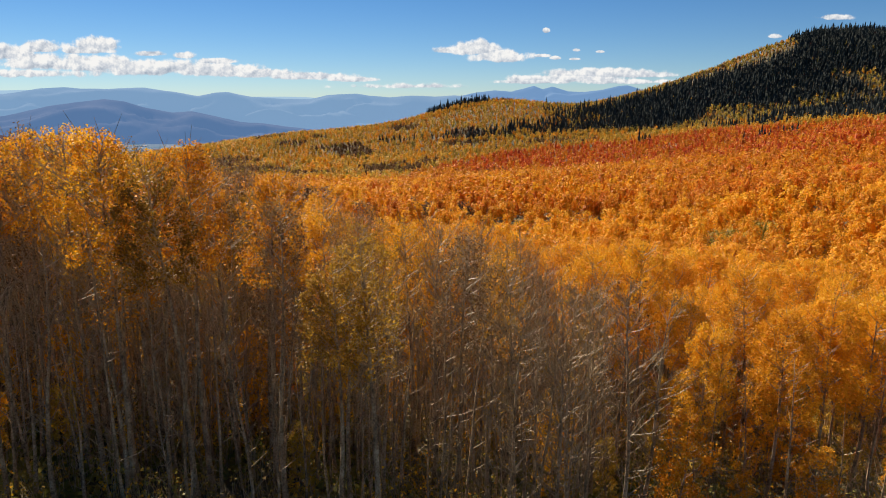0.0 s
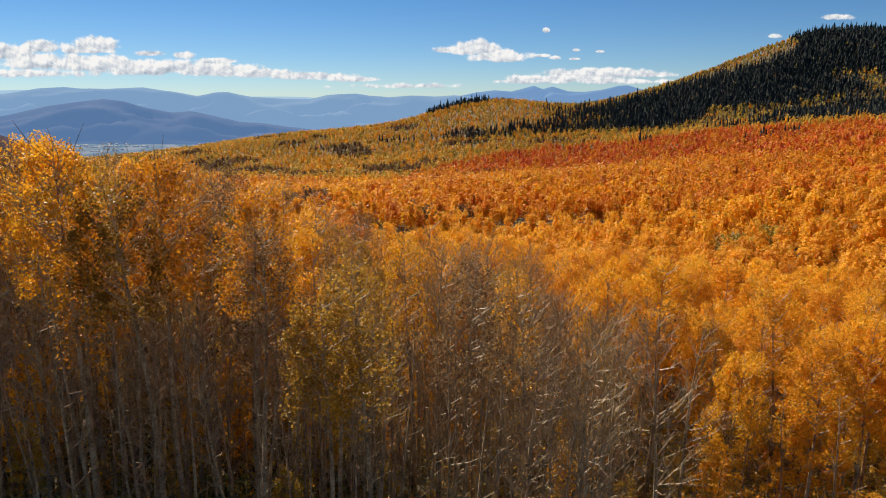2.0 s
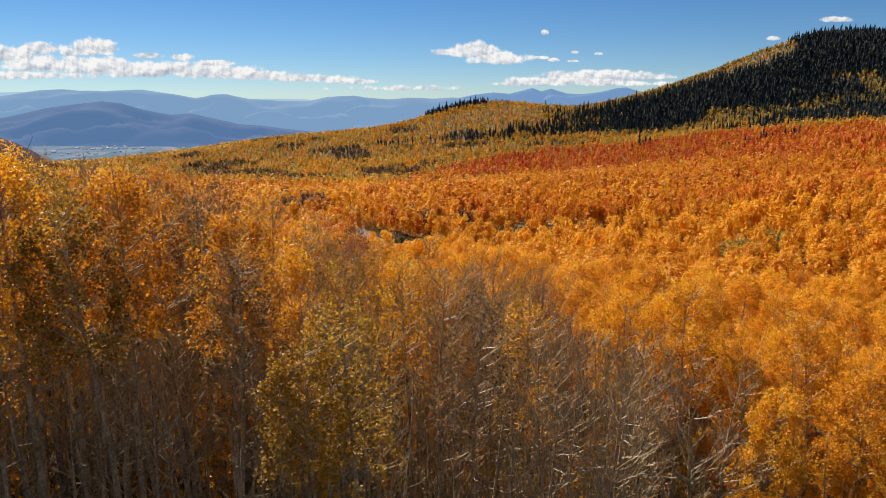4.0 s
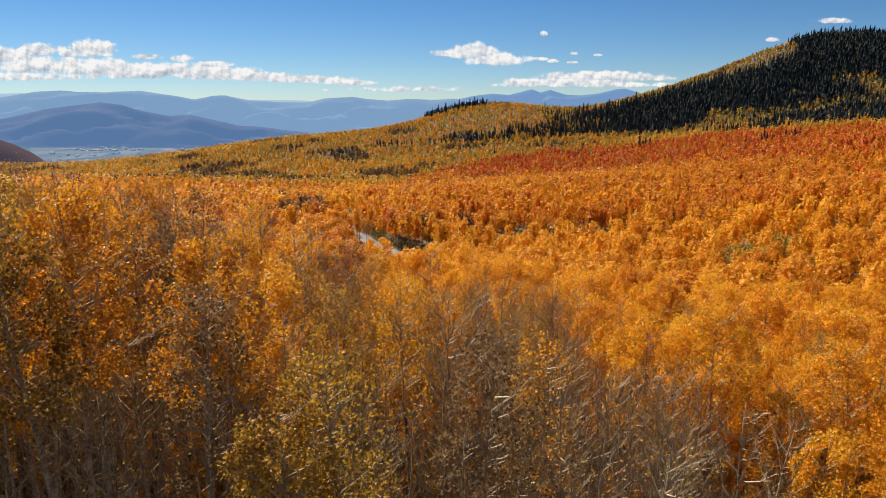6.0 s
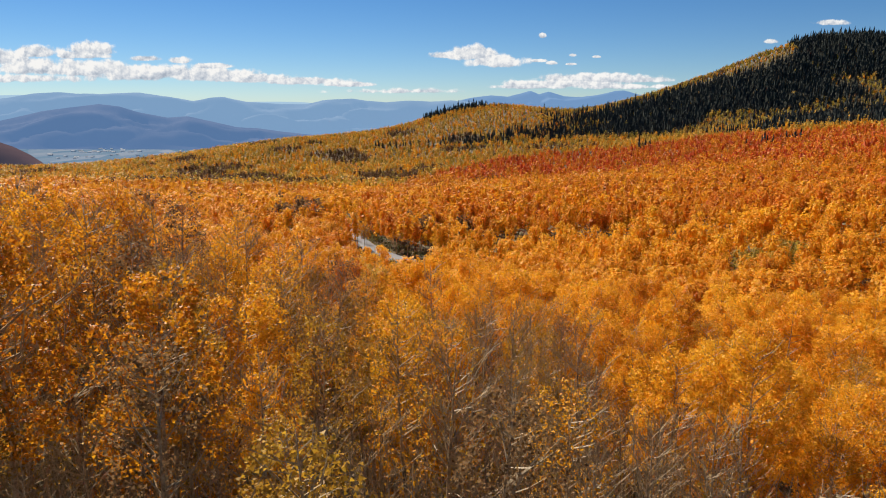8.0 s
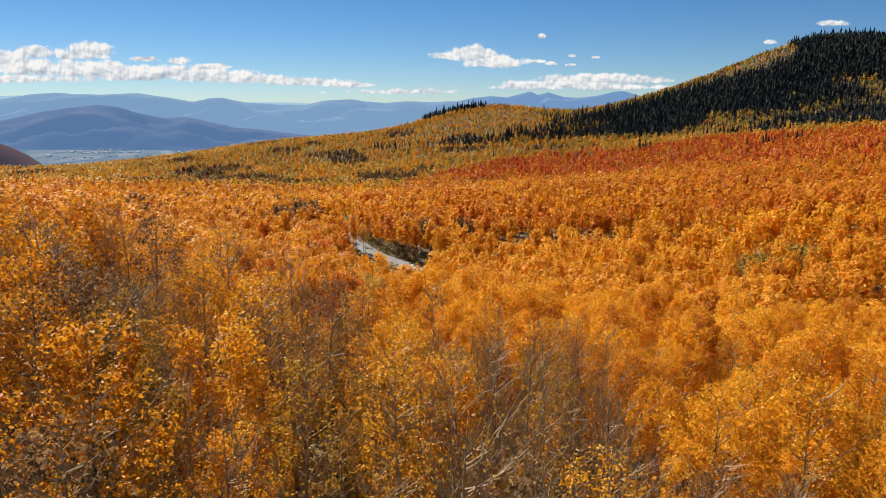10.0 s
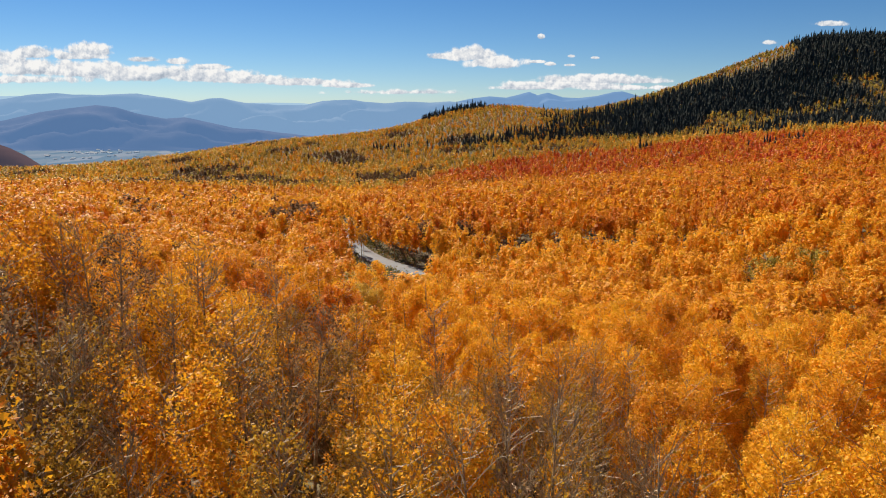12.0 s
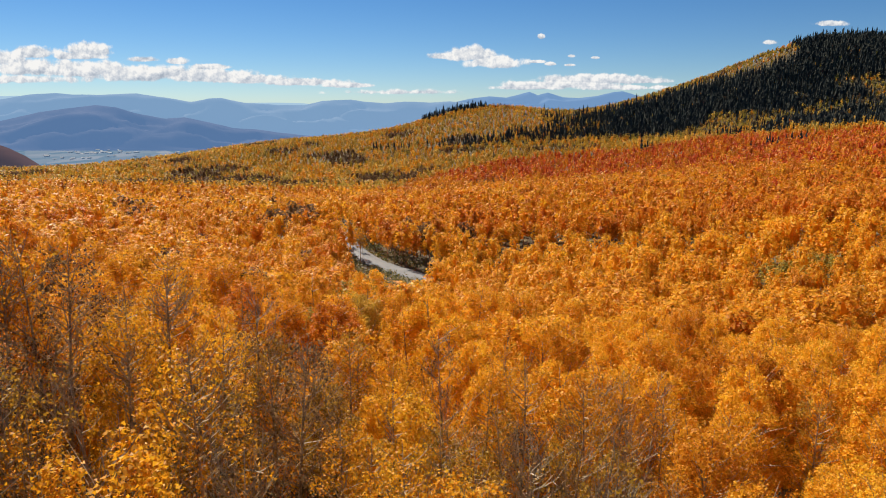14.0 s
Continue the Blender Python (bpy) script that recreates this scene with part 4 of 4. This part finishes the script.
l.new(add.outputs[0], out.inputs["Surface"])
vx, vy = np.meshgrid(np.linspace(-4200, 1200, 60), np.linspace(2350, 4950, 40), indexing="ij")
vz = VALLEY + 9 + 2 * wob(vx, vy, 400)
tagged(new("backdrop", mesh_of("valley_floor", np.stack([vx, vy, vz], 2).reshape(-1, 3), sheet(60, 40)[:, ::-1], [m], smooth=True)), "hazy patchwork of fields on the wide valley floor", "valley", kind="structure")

WHITE = plain_material("white_walls", ((0.3, (0.74, 0.74, 0.72)), (0.7, (0.82, 0.82, 0.80))), 0.05, 0.6)
TIN = plain_material("metal_roof", ((0.3, (0.26, 0.27, 0.29)), (0.7, (0.38, 0.39, 0.41))), 0.05, 0.9)


def gable(w, d, h):
    """Walls and roof of a plain long building."""
    v = np.array([(-w, -d, 0), (w, -d, 0), (w, d, 0), (-w, d, 0), (-w, -d, h), (w, -d, h), (w, d, h), (-w, d, h), (-w, 0, h * 1.5), (w, 0, h * 1.5)])
    walls = np.array([(0, 1, 5), (0, 5, 4), (1, 2, 6), (1, 6, 5), (2, 3, 7), (2, 7, 6), (3, 0, 4), (3, 4, 7), (4, 7, 8), (5, 9, 6)])
    e = 1.08
    rv = np.array([(-w * e, -d * e, h * 0.97), (w * e, -d * e, h * 0.97), (w * e, 0, h * 1.53), (-w * e, 0, h * 1.53), (-w * e, d * e, h * 0.97), (w * e, d * e, h * 0.97)])
    roof = np.array([(0, 1, 2), (0, 2, 3), (3, 2, 5), (3, 5, 4)])
    return mesh_of("walls", v, walls, [WHITE]), mesh_of("roof", rv, roof, [TIN])


wall_mesh, roof_mesh = gable(9, 6, 6)
barn = tagged(new("building"), "small white building with a pale metal roof on the valley floor", "building", "buildings in the valley")
part("wall", wall_mesh, barn)
part("roof", roof_mesh, barn)
rb = random.Random(5)
sites = []
for cx, cy, sx, sy, count in ((-1905, 3900, 120, 130, 12), (-1790, 3750, 160, 30, 12), (-1330, 3830, 110, 30, 8), (-1750, 4330, 300, 80, 8), (-1750, 3330, 90, 70, 6), (-2050, 3500, 80, 90, 6), (-1500, 3480, 160, 60, 4)):
    for k in range(count):
        sites.append((cx + rb.uniform(-sx, sx), cy + rb.uniform(-sy, sy)))
for k, (x, y) in enumerate(sites):
    m4 = pose(x, y, VALLEY + 9 + 2 * float(wob(x, y, 400)) - 0.5, 0, 0, rb.uniform(-30, 30)) @ Matrix.Diagonal((rb.uniform(0.5, 1.6), rb.uniform(0.6, 1.2), rb.uniform(0.6, 1.0), 1))
    if k == 0:
        barn.matrix_basis = m4
    else:
        copy_thing(barn, pose(0, 0, 0)).matrix_basis = m4

# ---------------------------------------------------------------- clouds, on the far sky
CLOUDS = [(-2425, 361, 193, 86, 1.0), (-2487, 331, 251, 43, 1.0), (-2820, 346, 210, 65, 1.0), (-3042, 308, 251, 95, 1.0), (-2851, 250, 377, 95, 1.0), (-2497, 235, 461, 86, 1.0), (-2064, 204, 503, 86, 1.0), (-1628, 192, 461, 69, 1.0), (-1311, 173, 335, 47, 1.0), (-953, 154, 377, 39, 1.0), (-635, 134, 251, 26, 1.0), (-1818, 296, 84, 35, 1.0), (-2046, 308, 134, 30, 1.0), (-1564, 258, 168, 30, 1.0), (-2940, 173, 671, 43, 0.6), (221, 338, 243, 73, 1.0)]
CLOUDS += [(400, 289, 235, 65, 1.0), (82, 331, 168, 35, 1.0), (720, 463, 29, 26, 1.0), (698, 296, 59, 17, 1.0), (790, 281, 42, 17, 1.0), (935, 334, 38, 17, 1.0), (925, 273, 42, 13, 1.0), (1101, 323, 38, 13, 1.0), (1121, 173, 545, 47, 1.0), (883, 138, 503, 39, 1.0), (643, 119, 335, 26, 1.0), (1401, 165, 293, 35, 1.0), (1323, 119, 503, 26, 0.7), (2716, 550, 151, 30, 1.0), (2315, 426, 67, 22, 1.0), (-237, 88, 503, 22, 0.5)]
m, n, l = shader("clouds")
geo = n.new("ShaderNodeNewGeometry")


def cloud_noise(shift, scale, detail):
    add_v = n.new("ShaderNodeVectorMath")
    add_v.operation = "ADD"
    add_v.inputs[1].default_value = shift
    t = node(n, "ShaderNodeTexNoise", Scale=scale, Detail=detail, Roughness=0.6)
    l.new(geo.outputs["Position"], add_v.inputs[0])
    l.new(add_v.outputs[0], t.inputs["Vector"])
    return t.outputs["Fac"]


def calc(op, a, b=None, c=None):
    k = n.new("ShaderNodeMath")
    k.operation = op
    for i, v in enumerate((a, b, c)):
        if v is None:
            continue
        if isinstance(v, (int, float)):
            k.inputs[i].default_value = v
        else:
            l.new(v, k.inputs[i])
    return k.outputs[0]


xyz = n.new("ShaderNodeSeparateXYZ")
l.new(geo.outputs["Position"], xyz.inputs[0])
body = None
height_in = None
for cx, cz, a, b, weight in CLOUDS:
    dx = calc("DIVIDE", calc("SUBTRACT", xyz.outputs[0], cx), a)
    dz = calc("DIVIDE", calc("SUBTRACT", xyz.outputs[2], cz), b)
    dz = calc("MULTIPLY", dz, calc("ADD", calc("MULTIPLY", calc("LESS_THAN", dz, 0.0), 0.7), 1.0))
    q = calc("SQRT", calc("ADD", calc("MULTIPLY", dx, dx), calc("MULTIPLY", dz, dz)))
    q = calc("MULTIPLY", calc("SUBTRACT", 1.0, q), weight)
    if body is None:
        body, height_in = q, dz
    else:
        won = calc("GREATER_THAN", q, body)
        height_in = calc("ADD", height_in, calc("MULTIPLY", won, calc("SUBTRACT", dz, height_in)))
        body = calc("MAXIMUM", body, q)
lumps = cloud_noise((0, 0, 0), 0.0085, 8.0)
lit_side = cloud_noise((-14.0, 0, 22.0), 0.0085, 6.0)
dens = calc("ADD", calc("MULTIPLY", body, 1.15), calc("MULTIPLY", calc("SUBTRACT", lumps, 0.50), 1.9))
alpha = n.new("ShaderNodeMapRange")
alpha.interpolation_type = "SMOOTHSTEP"
alpha.inputs[1].default_value, alpha.inputs[2].default_value = 0.0, 0.42
l.new(dens, alpha.inputs[0])
gate = calc("MULTIPLY", alpha.outputs[0], calc("GREATER_THAN", body, -0.55))
# sunlit tops and shaded undersides of the clouds, painted into the glow colour
painted_shade = calc("ADD", calc("MULTIPLY", calc("SUBTRACT", lumps, lit_side), 3.4), calc("ADD", calc("MULTIPLY", height_in, 0.22), 0.60))
tone = ramp(n, (0.0, (0.40, 0.46, 0.55)), (0.45, (0.66, 0.70, 0.76)), (0.85, (0.98, 0.97, 0.95)))
l.new(painted_shade, tone.inputs[0])
em = n.new("ShaderNodeEmission")
em.inputs["Strength"].default_value = 0.56
l.new(tone.outputs[0], em.inputs["Color"])
clear_air = n.new("ShaderNodeBsdfTransparent")
mix = n.new("ShaderNodeMixShader")
l.new(gate, mix.inputs[0])
l.new(clear_air.outputs[0], mix.inputs[1])
l.new(em.outputs[0], mix.inputs[2])
out = n.new("ShaderNodeOutputMaterial")
l.new(mix.outputs[0], out.inputs["Surface"])
vx, vz = np.meshgrid(np.linspace(-3800, 3800, 30), np.linspace(-40, 760, 6), indexing="ij")
clouds = new("backdrop", mesh_of("cloud_bank", np.stack([vx, 0 * vx + 4960, vz], 2).reshape(-1, 3), sheet(30, 6), [m]))
tagged(clouds, "white cumulus clouds low in a blue sky", "clouds", kind="structure")
clouds.visible_shadow = False
